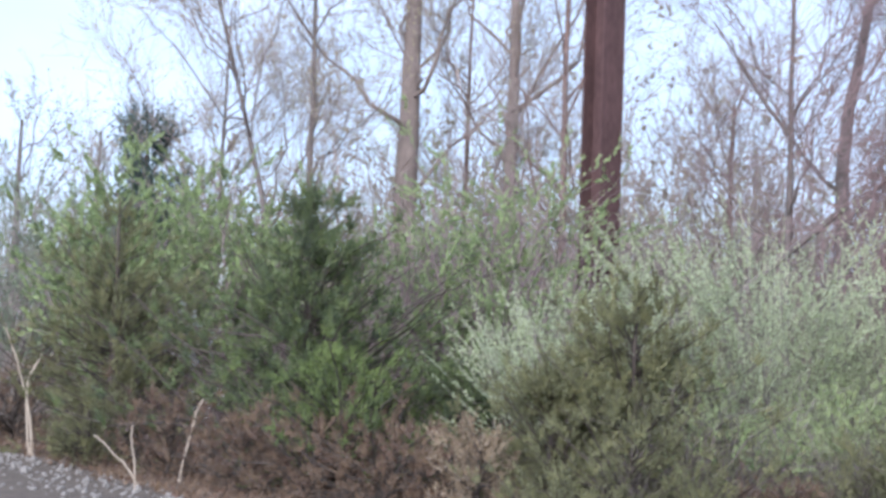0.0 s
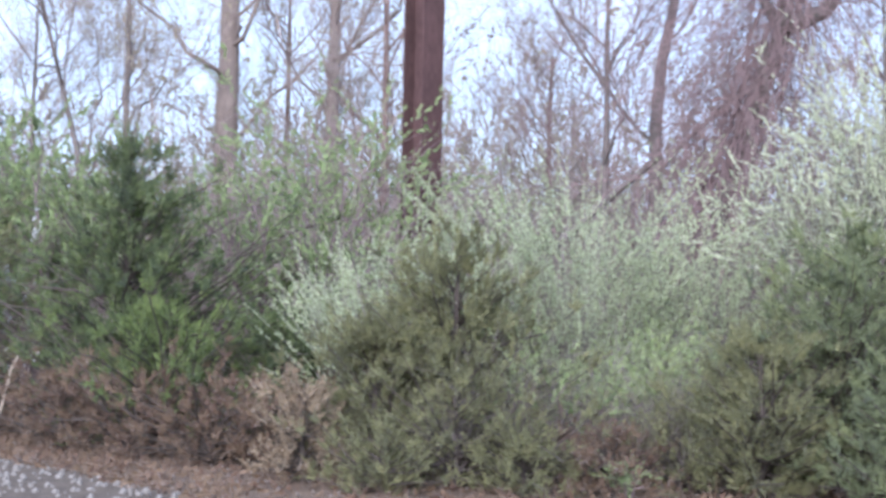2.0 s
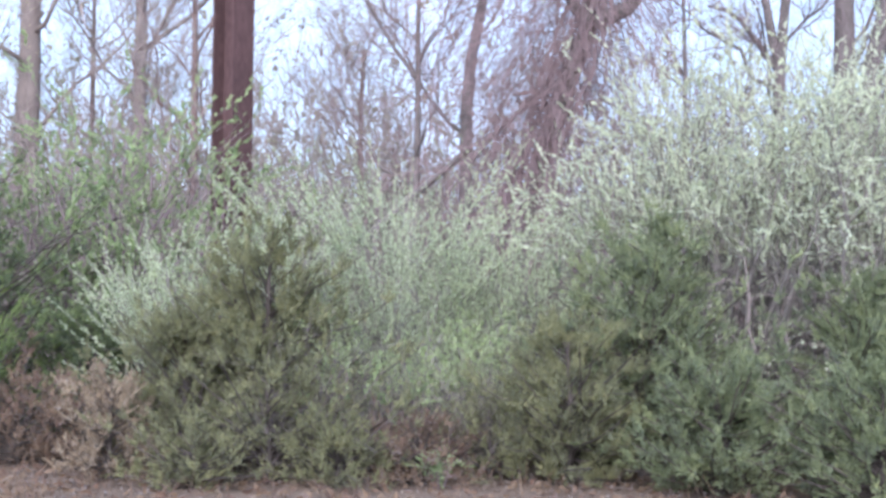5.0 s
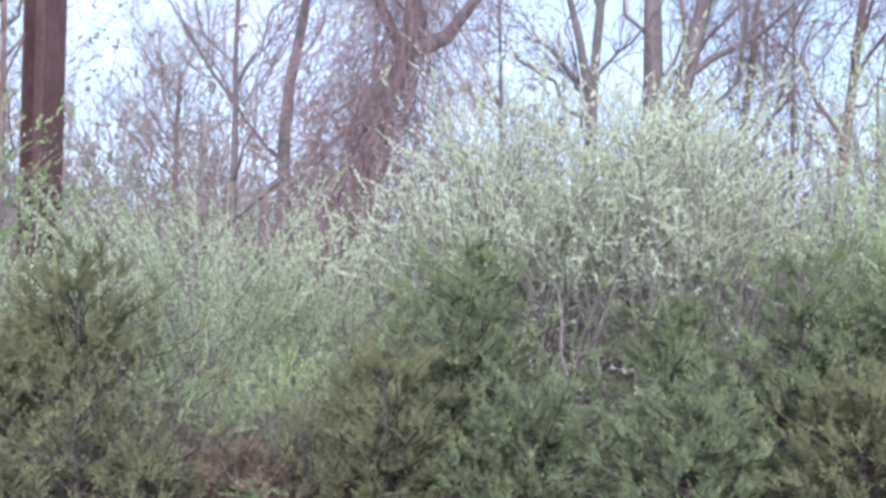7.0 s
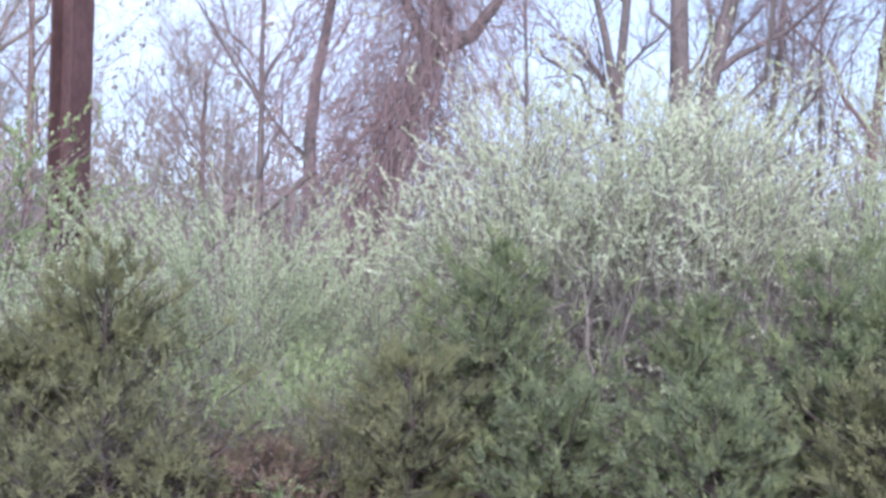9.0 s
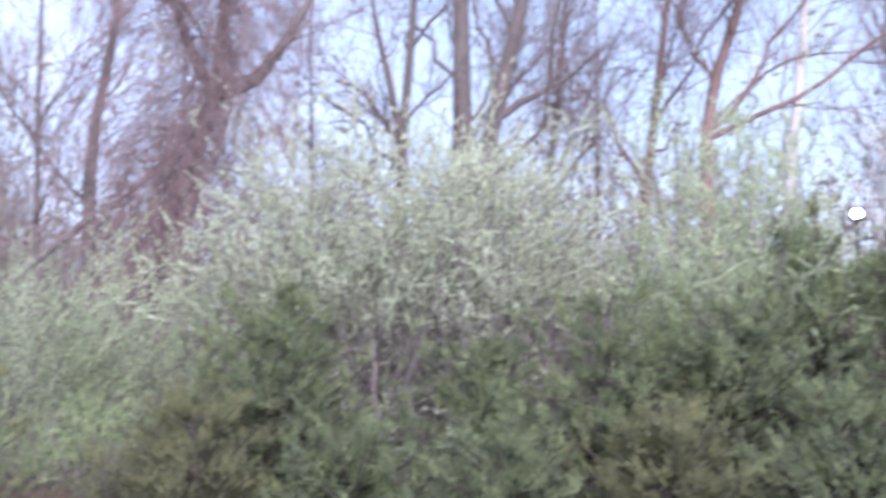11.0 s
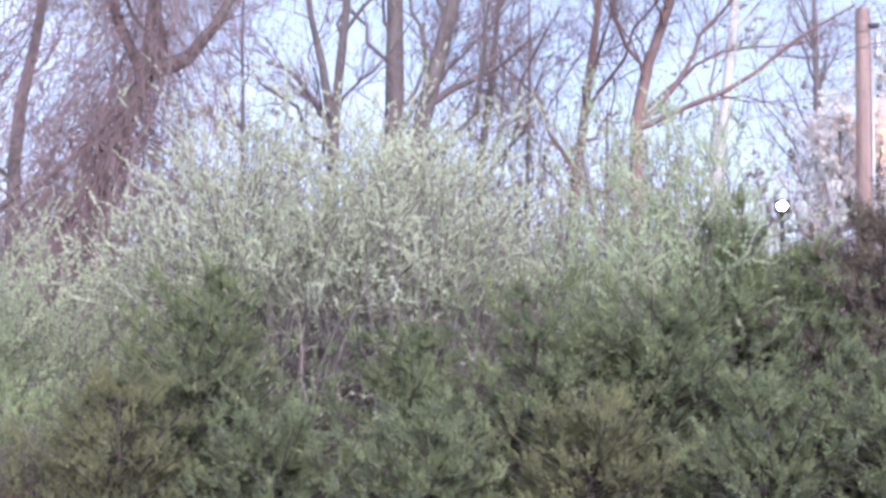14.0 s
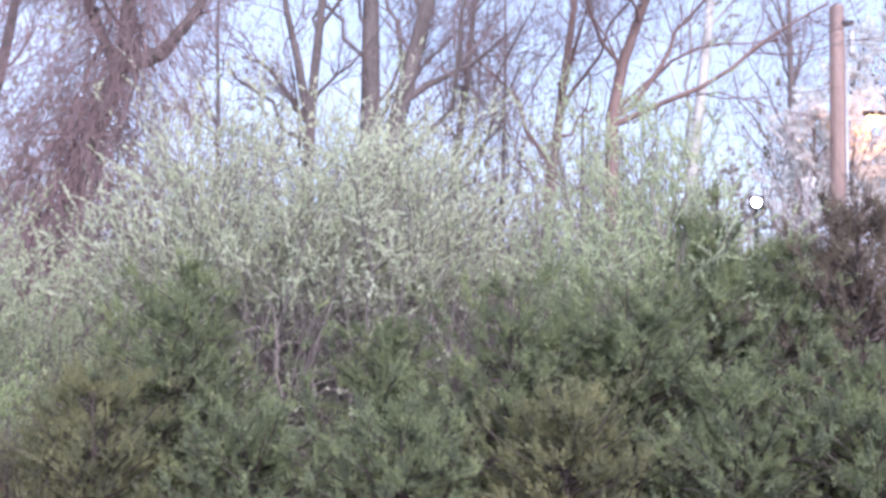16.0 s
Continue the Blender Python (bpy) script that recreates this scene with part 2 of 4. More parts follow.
def part(name, q, mat, parent, label="", smooth=True):
    me = q.mesh(name, smooth) if isinstance(q, Quads) else q
    me.materials.append(mat)
    ob = new(name, me)
    ob.parent = parent
    if label:
        tagged(ob, label)
    if name in ("branchwork", "foliage", "blossom", "vine_tangle"):
        tagged(ob, kind="stuff")
    return ob


def thing(name, heading, far, label, category, group="", z=0.0, turn=0.0):
    """An empty at the foot of a thing, at a heading in degrees and a distance from the standpoint."""
    ob = new(name)
    ob.empty_display_size = 0.2
    h = radians(heading)
    ob.location = (far * math.sin(h), far * math.cos(h), z)
    ob.rotation_euler = (0, 0, radians(turn))
    return tagged(ob, label, category, group)


def lathe(profile, sides=16):
    """A closed turned form from (radius, height) pairs."""
    bm = bmesh.new()
    rings = []
    for r, z in profile:
        rings.append([bm.verts.new((r * math.cos(a), r * math.sin(a), z)) for a in (2 * math.pi * i / sides for i in range(sides))])
    for a, b in zip(rings, rings[1:]):
        for i in range(sides):
            bm.faces.new((a[i], a[(i + 1) % sides], b[(i + 1) % sides], b[i]))
    bm.faces.new(list(reversed(rings[0])))
    bm.faces.new(rings[-1])
    me = bpy.data.meshes.new("turned")
    bm.to_mesh(me)
    bm.free()
    for p in me.polygons:
        p.use_smooth = len(p.vertices) == 4
    return me


def block(sx, sy, sz, at=(0, 0, 0), bevel=0.01):
    bm = bmesh.new()
    bmesh.ops.create_cube(bm, size=1, matrix=Matrix.Translation(at) @ Matrix.Diagonal((sx, sy, sz, 1)))
    if bevel:
        bmesh.ops.bevel(bm, geom=bm.edges[:], offset=bevel, segments=2, affect="EDGES")
    me = bpy.data.meshes.new("block")
    bm.to_mesh(me)
    bm.free()
    return me


# ---------------------------------------------------------------- ground


def ground_height(x, y):
    return 0.05 * noise.noise(Vector((x * 0.35, y * 0.35, 0))) + 0.015 * noise.noise(Vector((x * 1.7, y * 1.7, 3)))


def sheet(name, xs, ys, mat, lift=0.0, inside=None, label=""):
    bm = bmesh.new()
    grid = [[bm.verts.new((x, y, (ground_height(x, y) if abs(x) < 60 and abs(y) < 60 else -0.2) + lift)) for x in xs] for y in ys]
    for j in range(len(ys) - 1):
        for i in range(len(xs) - 1):
            if inside is None or inside((xs[i] + xs[i + 1]) / 2, (ys[j] + ys[j + 1]) / 2):
                bm.faces.new((grid[j][i], grid[j][i + 1], grid[j + 1][i + 1], grid[j + 1][i]))
    bmesh.ops.delete(bm, geom=[v for v in bm.verts if not v.link_faces], context="VERTS")
    me = bpy.data.meshes.new(name)
    bm.to_mesh(me)
    bm.free()
    for p in me.polygons:
        p.use_smooth = True
    me.materials.append(mat)
    return tagged(new(name, me), label, "ground", kind="structure")


near = list(np.arange(-26, 30.1, 0.5))
xs = [-3000, -800, -250, -100, -50] + near + [50, 100, 250, 800, 3000]
sheet("ground", xs, xs, SOIL, label="brown soil covered with dead leaves and twigs")


def shoulder_edge(x):
    """How far out the gravel reaches, by x."""
    return 12.4 - 1.35 * (x + 2.38) + 0.25 * noise.noise(Vector((x * 0.9, 0, 7))) + 0.12 * noise.noise(Vector((x * 3.1, 0, 9)))


sheet("gravel_shoulder", [-40, -25, -15] + list(np.arange(-9, 3.01, 0.2)) + [6, 10, 16, 25, 40], [-14, -9, -5] + list(np.arange(-3, 18.01, 0.2)), GRAVEL, 0.03,
      lambda x, y: y < min(max(shoulder_edge(x), 8.3), 17.6), "grey gravel shoulder with scattered pale stones")

# ---------------------------------------------------------------- plants


def cedar(heading, far, tall, wide, mat, seed, label, limbs=190, sprays=12, needles=11, squat=0.8, lean=(0, 0), name="cedar_bush", category="bush",
          group="cedar bushes along the verge", needle=1.0):
    """A young cedar: stem, limbs that shorten towards the top, and feathery sprays."""
    rng = np.random.default_rng(seed)
    ob = thing(name, heading, far, label, category, group, z=-0.04)
    k = 8
    stem = arcs(np.zeros((1, 3)), np.array([[lean[0], lean[1], 1.0]]), tall * 0.97, (0, 0, 0), 0.05, rng, k)
    rad = taper([0.02 * tall + 0.015], k, 0.12)
    q = Quads()
    tubes(q, stem, rad, 6)
    part("trunk", q, CEDAR_BARK, ob)
    h = (1 - np.sqrt(rng.uniform(0, 1, limbs)) ** 1.15) * 0.97 + 0.01
    x = h * (k - 1)
    i = np.minimum(x.astype(int), k - 2)
    p = stem[0, i] * (1 - (x - i))[:, None] + stem[0, i + 1] * (x - i)[:, None]
    a = rng.uniform(0, 2 * np.pi, limbs)
    lobes = 1 + 0.22 * np.sin(2 * a + seed) + 0.14 * np.sin(5 * a + 9 * h + seed * 2)
    reach = wide * 1.2 * np.minimum(1, (1.0 - h) ** squat) * np.minimum(1, 0.78 + h * 2) * lobes * rng.uniform(0.45, 1.15, limbs)
    reach = np.maximum(reach, 0.035 * tall * rng.uniform(0.6, 1.4, limbs))
    rise = 0.22 + 0.6 * h + rng.normal(size=limbs) * 0.2
    way = unit(np.stack([np.cos(a), np.sin(a), rise], -1))
    limb = arcs(p, way, reach * 1.05, np.stack([0 * a, 0 * a, 0.10 + 0 * a], -1), 0.22, rng, 5)
    lr = taper(0.004 + 0.008 * reach, 5, 0.3)
    q = Quads()
    tubes(q, limb, lr, 3)
    part("branchwork", q, CEDAR_BARK, ob)
    # sprays gathered in tufts along the limbs
    sp, sw, _, s = along(limb, lr, sprays // 4, rng, 0.25, 1.0)
    sp, sw = np.repeat(sp, 4, axis=0), np.repeat(sw, 4, axis=0)
    sp = sp + rng.normal(size=sp.shape) * 0.02 * (0.6 + 0.2 * tall)
    sd = spread(sw, rng.uniform(0.3, 1.3, len(sp)), rng, 0.34)
    sl = rng.uniform(0.08, 0.21, len(sp)) * (0.65 + 0.12 * tall) * needle
    # flat feathery fronds: leaflets in two ranks that shorten towards the tip
    q = Quads()
    leaves(q, sp, sd, sl * 0.95, 0.006, rng)
    n = len(sp) * needles
    t = (np.tile(np.arange(needles), len(sp)) + rng.uniform(0.2, 0.9, n)) / needles
    out, size = np.repeat(sd, needles, axis=0), np.repeat(sl, needles)
    flank = np.repeat(unit(np.cross(sd, unit(rng.normal(size=sd.shape)))), needles, axis=0)
    flank *= np.where(np.tile(np.arange(needles), len(sp)) % 2 == 0, 1, -1)[:, None]
    p = np.repeat(sp, needles, axis=0) + out * (size * t)[:, None] + np.array([0, 0, 0.18]) * (size * t * t)[:, None]
    d = unit(out + flank * (1.05 - 0.6 * t)[:, None] + np.array([0, 0, 0.22]) + rng.normal(size=out.shape) * 0.3)
    long = (0.028 + 0.18 * size) * (1.1 - 0.5 * t) * rng.uniform(0.75, 1.25, n)
    leaves(q, p, d, long, long * 0.36, rng, 0.25)
    part("foliage", q, mat, ob, smooth=False)
    return ob


def plume_shrub(name, heading, far, tall, wide, leaf, bark, seed, label, category="shrub", stems=22, side=5, plumes=4, plume_long=(0.45, 1.0), each=42,
                leaf_size=(0.028, 0.052), fan=0.55, group="", low=0.3):
    """A shrub whose arching stems end in long straight plumes, each closely set with small leaves."""
    rng = np.random.default_rng(seed)
    ob = thing(name, heading, far, label, category, group, z=-0.04)
    a = rng.uniform(0, 2 * np.pi, stems)
    out = rng.uniform(0.1, 1.0, stems) ** 0.6
    flat = np.stack([np.cos(a), np.sin(a), 0 * a], -1)
    foot = flat * 0.15 * wide * rng.uniform(0.2, 1, (stems, 1))
    crown = np.maximum(tall - plume_long[1] * 0.75, 0.4 * tall)
    tip = flat * (wide * out * 0.8)[:, None] + np.array([0, 0, 1.0]) * (crown * np.sqrt(1.02 - 0.8 * out ** 2) * rng.uniform(0.7, 1.05, stems))[:, None]
    long = np.linalg.norm(tip - foot, axis=1)
    way = unit(tip - foot + np.array([0, 0, 0.25]) * long[:, None])
    stem = arcs(foot, way, long, (tip - foot) / long[:, None] - way, 0.14, rng, 7)
    sr = taper(0.009 + 0.006 * long * rng.uniform(0.7, 1.3, stems), 7, 0.25)
    for j in range(stems):
        q = Quads()
        tubes(q, stem[j:j + 1], sr[j:j + 1], 5)
        part("stem", q, bark, ob)
    p, w, r, s = along(stem, sr, side, rng, low, 1.0)
    away = unit(p * np.array([1, 1, 0.0]) + rng.normal(size=p.shape) * 0.25)
    d = unit(w * 0.5 + away * 0.6 + np.array([0, 0, 0.45]) + rng.normal(size=p.shape) * 0.35)
    shoot = arcs(p, d, tall * rng.uniform(0.12, 0.26, len(p)), (0, 0, -0.1), 0.25, rng, 4)
    shr = taper(np.minimum(r * 0.6, 0.008), 4, 0.4)
    q = Quads()
    tubes(q, shoot, shr, 3)
    p, w, r, s = along(shoot, shr, plumes, rng, 0.2, 1.0)
    away = unit(p * np.array([1, 1, 0.0]) + rng.normal(size=p.shape) * 0.15)
    d = unit(w * 0.3 + away * fan * rng.uniform(0.3, 1.5, (len(p), 1)) + np.array([0, 0, 0.8]) + rng.normal(size=p.shape) * 0.22)
    pl = rng.uniform(*plume_long, len(p))
    plume = arcs(p, d, pl, (0, 0, 0.06), 0.12, rng, 3)
    tubes(q, plume, taper(np.full(len(p), 0.0038), 3, 0.5), 3)
    part("branchwork", q, bark, ob)
    p, w, _, s = along(plume, np.ones(plume.shape[:2]), each, rng, 0.04, 1.02)
    d = spread(w, rng.uniform(0.4, 1.1, len(p)), rng, 0.12)
    ll = rng.uniform(*leaf_size, len(p)) * (1.15 - 0.5 * s)
    q = Quads()
    leaves(q, p, d, ll, ll * 0.5 * rng.uniform(0.8, 1.2, len(p)), rng, 0.15)
    part("foliage", q, leaf, ob, smooth=False)
    return ob


def shrub(name, heading, far, tall, wide, leaf, bark, seed, label, category="shrub", stems=16, side=9, twigs=3, each=21, leaf_size=(0.028, 0.06),
          leaf_width=0.5, upright=0.6, droop=-0.1, bare=0.15, twig_long=0.42, group="", deep=1.0, shoot_leaf=True, skirt=0.0):
    """A shrub of arching stems, side shoots and leafy whips."""
    rng = np.random.default_rng(seed)
    ob = thing(name, heading, far, label, category, group, z=-0.04)
    a = rng.uniform(0, 2 * np.pi, stems)
    out = rng.uniform(0.15, 1.0, stems) ** 0.7
    foot = np.stack([np.cos(a) * 0.18 * wide, np.sin(a) * 0.18 * wide, 0 * a], -1) * rng.uniform(0.2, 1, (stems, 1))
    tip = np.stack([np.cos(a) * wide * out * 0.85, np.sin(a) * wide * out * 0.85 * deep, tall * 0.9 * np.sqrt(1.02 - 0.72 * out ** 2) * rng.uniform(0.8, 1.05, stems)], -1)
    way = tip - foot
    long = np.linalg.norm(way, axis=1)
    way = unit(way + np.array([0, 0, 0.35]) * long[:, None] * 0.6)
    stem = arcs(foot, way, long, (tip - foot) / long[:, None] - way, 0.16, rng, 7)
    sr = taper(0.010 + 0.007 * long * rng.uniform(0.7, 1.3, stems), 7, 0.25)
    for j in range(stems):
        q = Quads()
        tubes(q, stem[j:j + 1], sr[j:j + 1], 5)
        part("stem", q, bark, ob)
    p, w, r, s = along(stem, sr, side, rng, 0.25, 1.0)
    d = spread(w, rng.uniform(0.5, 1.3, len(p)), rng, upright)
    sl = tall * rng.uniform(0.14, 0.36, len(p))
    shoot = arcs(p, d, sl, (0, 0, droop), 0.3, rng, 5)
    shr = taper(np.minimum(r * 0.6, 0.009), 5, 0.35)
    q = Quads()
    tubes(q, shoot, shr, 3)
    p, w, r, s = along(shoot, shr, twigs, rng, 0.15, 1.0)
    d = spread(w, rng.uniform(0.3, 0.9, len(p)), rng, upright * 0.7)
    whip = arcs(p, d, twig_long * rng.uniform(0.4, 1.2, len(p)), (0, 0, droop), 0.3, rng, 3)
    wr = taper(np.full(len(p), 0.0035), 3, 0.5)
    if droop < -0.2:
        tubes(q, whip, wr, 3)
    else:
        leaves(q, p, unit(whip[:, -1] - whip[:, 0]), np.linalg.norm(whip[:, -1] - whip[:, 0], axis=1), 0.007, rng)
    part("branchwork", q, bark, ob)
    # below the skirt the branches are nearly bare
    keep = rng.uniform(size=len(whip)) > np.where(whip[:, 1, 2] < skirt, 0.93, bare)
    shoot = shoot[shoot[:, 2, 2] > skirt * 0.95]
    carriers = np.concatenate([whip[keep], shoot[rng.uniform(size=len(shoot)) > bare][:, ::2]]) if shoot_leaf else whip[keep]
    p, w, _, s = along(carriers, np.ones(carriers.shape[:2]), each, rng, 0.05, 1.03)
    d = spread(w, rng.uniform(0.25, 0.8, len(p)), rng, 0.05)
    ll = rng.uniform(*leaf_size, len(p)) * np.where(s > 0.85, 0.75, 1)
    q = Quads()
    leaves(q, p, d, ll, ll * leaf_width * rng.uniform(0.8, 1.2, len(p)), rng, 0.15)
    part("foliage", q, leaf, ob, smooth=False)
    return ob


def bare_tree(heading, far, tall, thick, seed, label, bark=None, twig=None, path=None, limbs=14, first=0.25, boughs=7, sprigs=7, fine=5, reach=0.36,
              rise=0.55, buds=0, bud_mat=None, bud_size=(0.02, 0.045), name="bare_tree", category="tree", group="", custom=(), bud_width=0.5, twig_r=0.004):
    """A tree without leaves: trunk along path (offsets at even heights), limbs, boughs, twigs, and buds where it has them."""
    bark, twig = bark or BARK, twig or TWIG
    rng = np.random.default_rng(seed)
    ob = thing(name, heading, far, label, category, group, z=-0.05)
    face = radians(heading)
    right, deepw = np.array([math.cos(face), -math.sin(face), 0]), np.array([math.sin(face), math.cos(face), 0])
    path = path or [(0, 0), (0, 1)]
    hs = np.linspace(0, 1, 12)
    off = np.interp(hs, [b for _, b in path], [a for a, _ in path])
    trunk = (right[None] * off[:, None] + np.array([0, 0, 1.0])[None] * (hs * tall)[:, None])[None]
    trunk = trunk + np.cumsum(rng.normal(size=(1, 12, 3)) * 0.02, axis=1) * np.linspace(0, 1, 12)[None, :, None] * tall / 10
    tr = (thick * np.concatenate([[1.35, 1.06], np.linspace(1.0, 0.25, 10)]))[None]
    q = Quads()
    tubes(q, trunk, tr, 10)
    part("trunk", q, bark, ob)
    p, w, r, s = along(trunk, tr, limbs, rng, first, 0.98)
    d = spread(w, rng.uniform(0.7, 1.5, len(p)), rng, rise - 0.4)
    ll = tall * reach * rng.uniform(0.55, 1.15, len(p)) * (1.1 - 0.6 * s)
    limb = arcs(p, d, ll, (0, 0, 0.22), 0.32, rng, 8)
    lr = taper(np.minimum(r * 0.5, 0.007 + 0.011 * ll), 8, 0.25)
    if len(custom):
        # limbs whose course is plain to see: start height, then sideways and height offsets, radius
        cl, crr = [], []
        for h0, course, r0 in custom:
            s0 = np.interp(h0, trunk[0, :, 2], np.arange(12))
            i0 = int(min(s0, 10))
            base = trunk[0, i0] * (1 - (s0 - i0)) + trunk[0, i0 + 1] * (s0 - i0)
            pts = np.array([(0, 0, 0)] + [c if len(c) == 3 else (c[0], c[1], 0) for c in course], dtype=float)
            u = np.linspace(0, len(pts) - 1, 8)
            xyz = [np.interp(u, np.arange(len(pts)), pts[:, j]) for j in range(3)]
            cl.append(base + right * xyz[0][:, None] + np.array([0, 0, 1.0]) * xyz[1][:, None] + deepw * xyz[2][:, None] + np.cumsum(rng.normal(size=(8, 3)) * 0.02, 0))
            crr.append(np.linspace(r0, r0 * 0.3, 8))
        limb = np.concatenate([np.array(cl), limb])
        lr = np.concatenate([np.array(crr), lr])
        ll = np.concatenate([[np.linalg.norm(c[-1] - c[0]) for c in cl], ll])
    for j in range(len(limb)):
        q = Quads()
        tubes(q, limb[j:j + 1], lr[j:j + 1], 6)
        part("limb", q, bark, ob)
    q = Quads()
    p, w, r, s = along(limb, lr, boughs, rng, 0.2, 1.0)
    d = spread(w, rng.uniform(0.5, 1.2, len(p)), rng, 0.18)
    bl = np.repeat(ll, boughs) * rng.uniform(0.25, 0.55, len(p))
    bough = arcs(p, d, bl, (0, 0, 0.1), 0.35, rng, 5)
    br = taper(np.clip(r * 0.55, twig_r * 1.2, 0.016), 5, 0.35)
    tubes(q, bough, br, 3)
    p, w, r, s = along(bough, br, sprigs, rng, 0.15, 1.0)
    d = spread(w, rng.uniform(0.4, 1.1, len(p)), rng, 0.15)
    sprig = arcs(p, d, np.repeat(bl, sprigs) * rng.uniform(0.3, 0.7, len(p)), (0, 0, 0.08), 0.4, rng, 3)
    spr = taper(np.clip(r * 0.6, twig_r * 0.8, 0.007), 3, 0.5)
    if far > 35:
        leaves(q, p, unit(sprig[:, -1] - p), np.linalg.norm(sprig[:, -1] - p, axis=1), twig_r * 1.6, rng)
    else:
        tubes(q, sprig, spr, 3)
    hold = sprig
    if fine:
        p, w, r, s = along(sprig, spr, fine, rng, 0.2, 1.0)
        d = spread(w, rng.uniform(0.4, 1.1, len(p)), rng, 0.12)
        fl = rng.uniform(0.15, 0.55, len(p))
        hold = arcs(p, d, fl, (0, 0, 0), 0.0, rng, 2)
        leaves(q, p, d, fl, twig_r * 2.4, rng)
    part("branchwork", q, twig, ob)
    if buds:
        q = Quads()
        p, w, _, _ = along(hold, np.ones(hold.shape[:2]), buds, rng, 0.1, 1.05)
        d = spread(w, rng.uniform(0.4, 1.2, len(p)), rng, 0.1)
        bs = rng.uniform(*bud_size, len(p))
        leaves(q, p, d, bs, bs * bud_width, rng, 0.15)
        part("blossom" if bud_mat in (BLOSSOM, PINK) else "foliage", q, bud_mat, ob, smooth=False)
    return ob


def thicket(heading, far, across, deep, tall, seed, label, twig, shoots=260, leaf=None, each=8, leaf_size=(0.03, 0.06), name="thicket", grain=0.013):
    """Undergrowth that nobody could count: a belt of thin crooked shoots with side twigs."""
    rng = np.random.default_rng(seed)
    ob = thing(name, heading, far, label, "undergrowth", z=-0.05, turn=-heading)
    tagged(ob, kind="stuff")
    n = int(shoots * 0.85)
    foot = np.stack([rng.uniform(-across / 2, across / 2, n), rng.uniform(-deep / 2, deep / 2, n), 0 * np.zeros(n)], -1)
    crest = 0.72 + 0.2 * np.sin(foot[:, 0] * 1.9 + seed) + 0.14 * np.sin(foot[:, 0] * 4.3 + 2 * seed)
    long = tall * crest * rng.uniform(0.45, 1.1, n)
    way = spread(np.tile([0, 0, 1.0], (n, 1)), rng.uniform(0.05, 0.55, n), rng, 0)
    shoot = arcs(foot, way, long, (0, 0, -0.06), 0.3, rng, 5)
    sr = taper(0.006 + 0.006 * rng.uniform(0.3, 1.6, n) * tall / 3, 5, 0.3)
    q = Quads()
    tubes(q, shoot, sr, 3)
    p, w, r, s = along(shoot, sr, 6, rng, 0.2, 1.0)
    d = spread(w, rng.uniform(0.4, 1.1, len(p)), rng, 0.15)
    tw = arcs(p, d, np.repeat(long, 6) * rng.uniform(0.12, 0.34, len(p)), (0, 0, 0.05), 0.4, rng, 3)
    twr = taper(np.clip(r * 0.6, 0.004, 0.009), 3, 0.5)
    leaves(q, p, d, np.repeat(long, 6) * rng.uniform(0.15, 0.34, len(p)), grain * 1.6, rng, 0.3)
    p, w, r, s = along(tw, twr, 4, rng, 0.2, 1.0)
    d = spread(w, rng.uniform(0.4, 1.1, len(p)), rng, 0.1)
    fl = rng.uniform(0.15, 0.5, len(p))
    fine = arcs(p, d, fl, (0, 0, 0), 0.0, rng, 2)
    leaves(q, p, d, fl * (1 + grain * 12), grain, rng)
    part("branchwork", q, twig, ob)
    if leaf:
        q = Quads()
        fine = fine[rng.uniform(size=len(fine)) < 0.36]
        p, w, _, _ = along(fine, np.ones(fine.shape[:2]), each, rng, 0.1, 1.05)
        d = spread(w, rng.uniform(0.4, 1.2, len(p)), rng, 0.1)
        ls = rng.uniform(*leaf_size, len(p))
        leaves(q, p, d, ls, ls * 0.5, rng, 0.15)
        part("foliage", q, leaf, ob, smooth=False)
    return ob


# cedars along the verge
cedar(-13.4, 16.2, 3.1, 1.3, CEDAR_OLIVE, 1, "dark olive cedar bush at the gravel's edge", squat=0.85)
cedar(-5.3, 14.4, 3.2, 1.75, CEDAR_BRIGHT, 2, "tall pointed green cedar behind dead brush", limbs=300, squat=0.9)
cedar(8.0, 11.6, 2.15, 1.05, CEDAR_OLIVE, 3, "rounded olive-brown cedar bush", limbs=230, squat=0.6)
cedar(4.8, 11.4, 1.4, 0.75, CEDAR_OLIVE, 19, "low olive-brown cedar leaning on a taller one", limbs=140, squat=0.55)
cedar(24.0, 11.4, 2.25, 1.1, CEDAR, 4, "dark green cedar bush under a pale shrub", limbs=240, squat=0.75)
cedar(20.9, 10.8, 1.2, 0.85, CEDAR_OLIVE, 5, "low spreading olive-green cedar bush", squat=0.5, limbs=160)
cedar(27.0, 10.5, 1.0, 0.85, CEDAR, 6, "low spreading dark green cedar bush", squat=0.5, limbs=150)
cedar(32.6, 11.4, 1.7, 0.95, CEDAR, 7, "dark green cedar bush under a pale shrub", limbs=200, squat=0.6)
cedar(33.5, 10.2, 0.95, 0.75, CEDAR, 8, "low spreading dark green cedar bush", squat=0.5, limbs=140)
cedar(38.2, 11.2, 2.05, 1.0, CEDAR, 9, "full dark green cedar bush", limbs=230, squat=0.55)
cedar(43.0, 11.3, 2.15, 1.15, CEDAR, 10, "full dark green cedar bush", limbs=230, squat=0.55)
cedar(40.5, 10.2, 1.1, 0.8, CEDAR_OLIVE, 11, "low spreading olive-green cedar bush", squat=0.5, limbs=140)
cedar(46.6, 12.2, 3.0, 1.05, CEDAR, 20, "tall slender dark green cedar", limbs=220, squat=0.8)
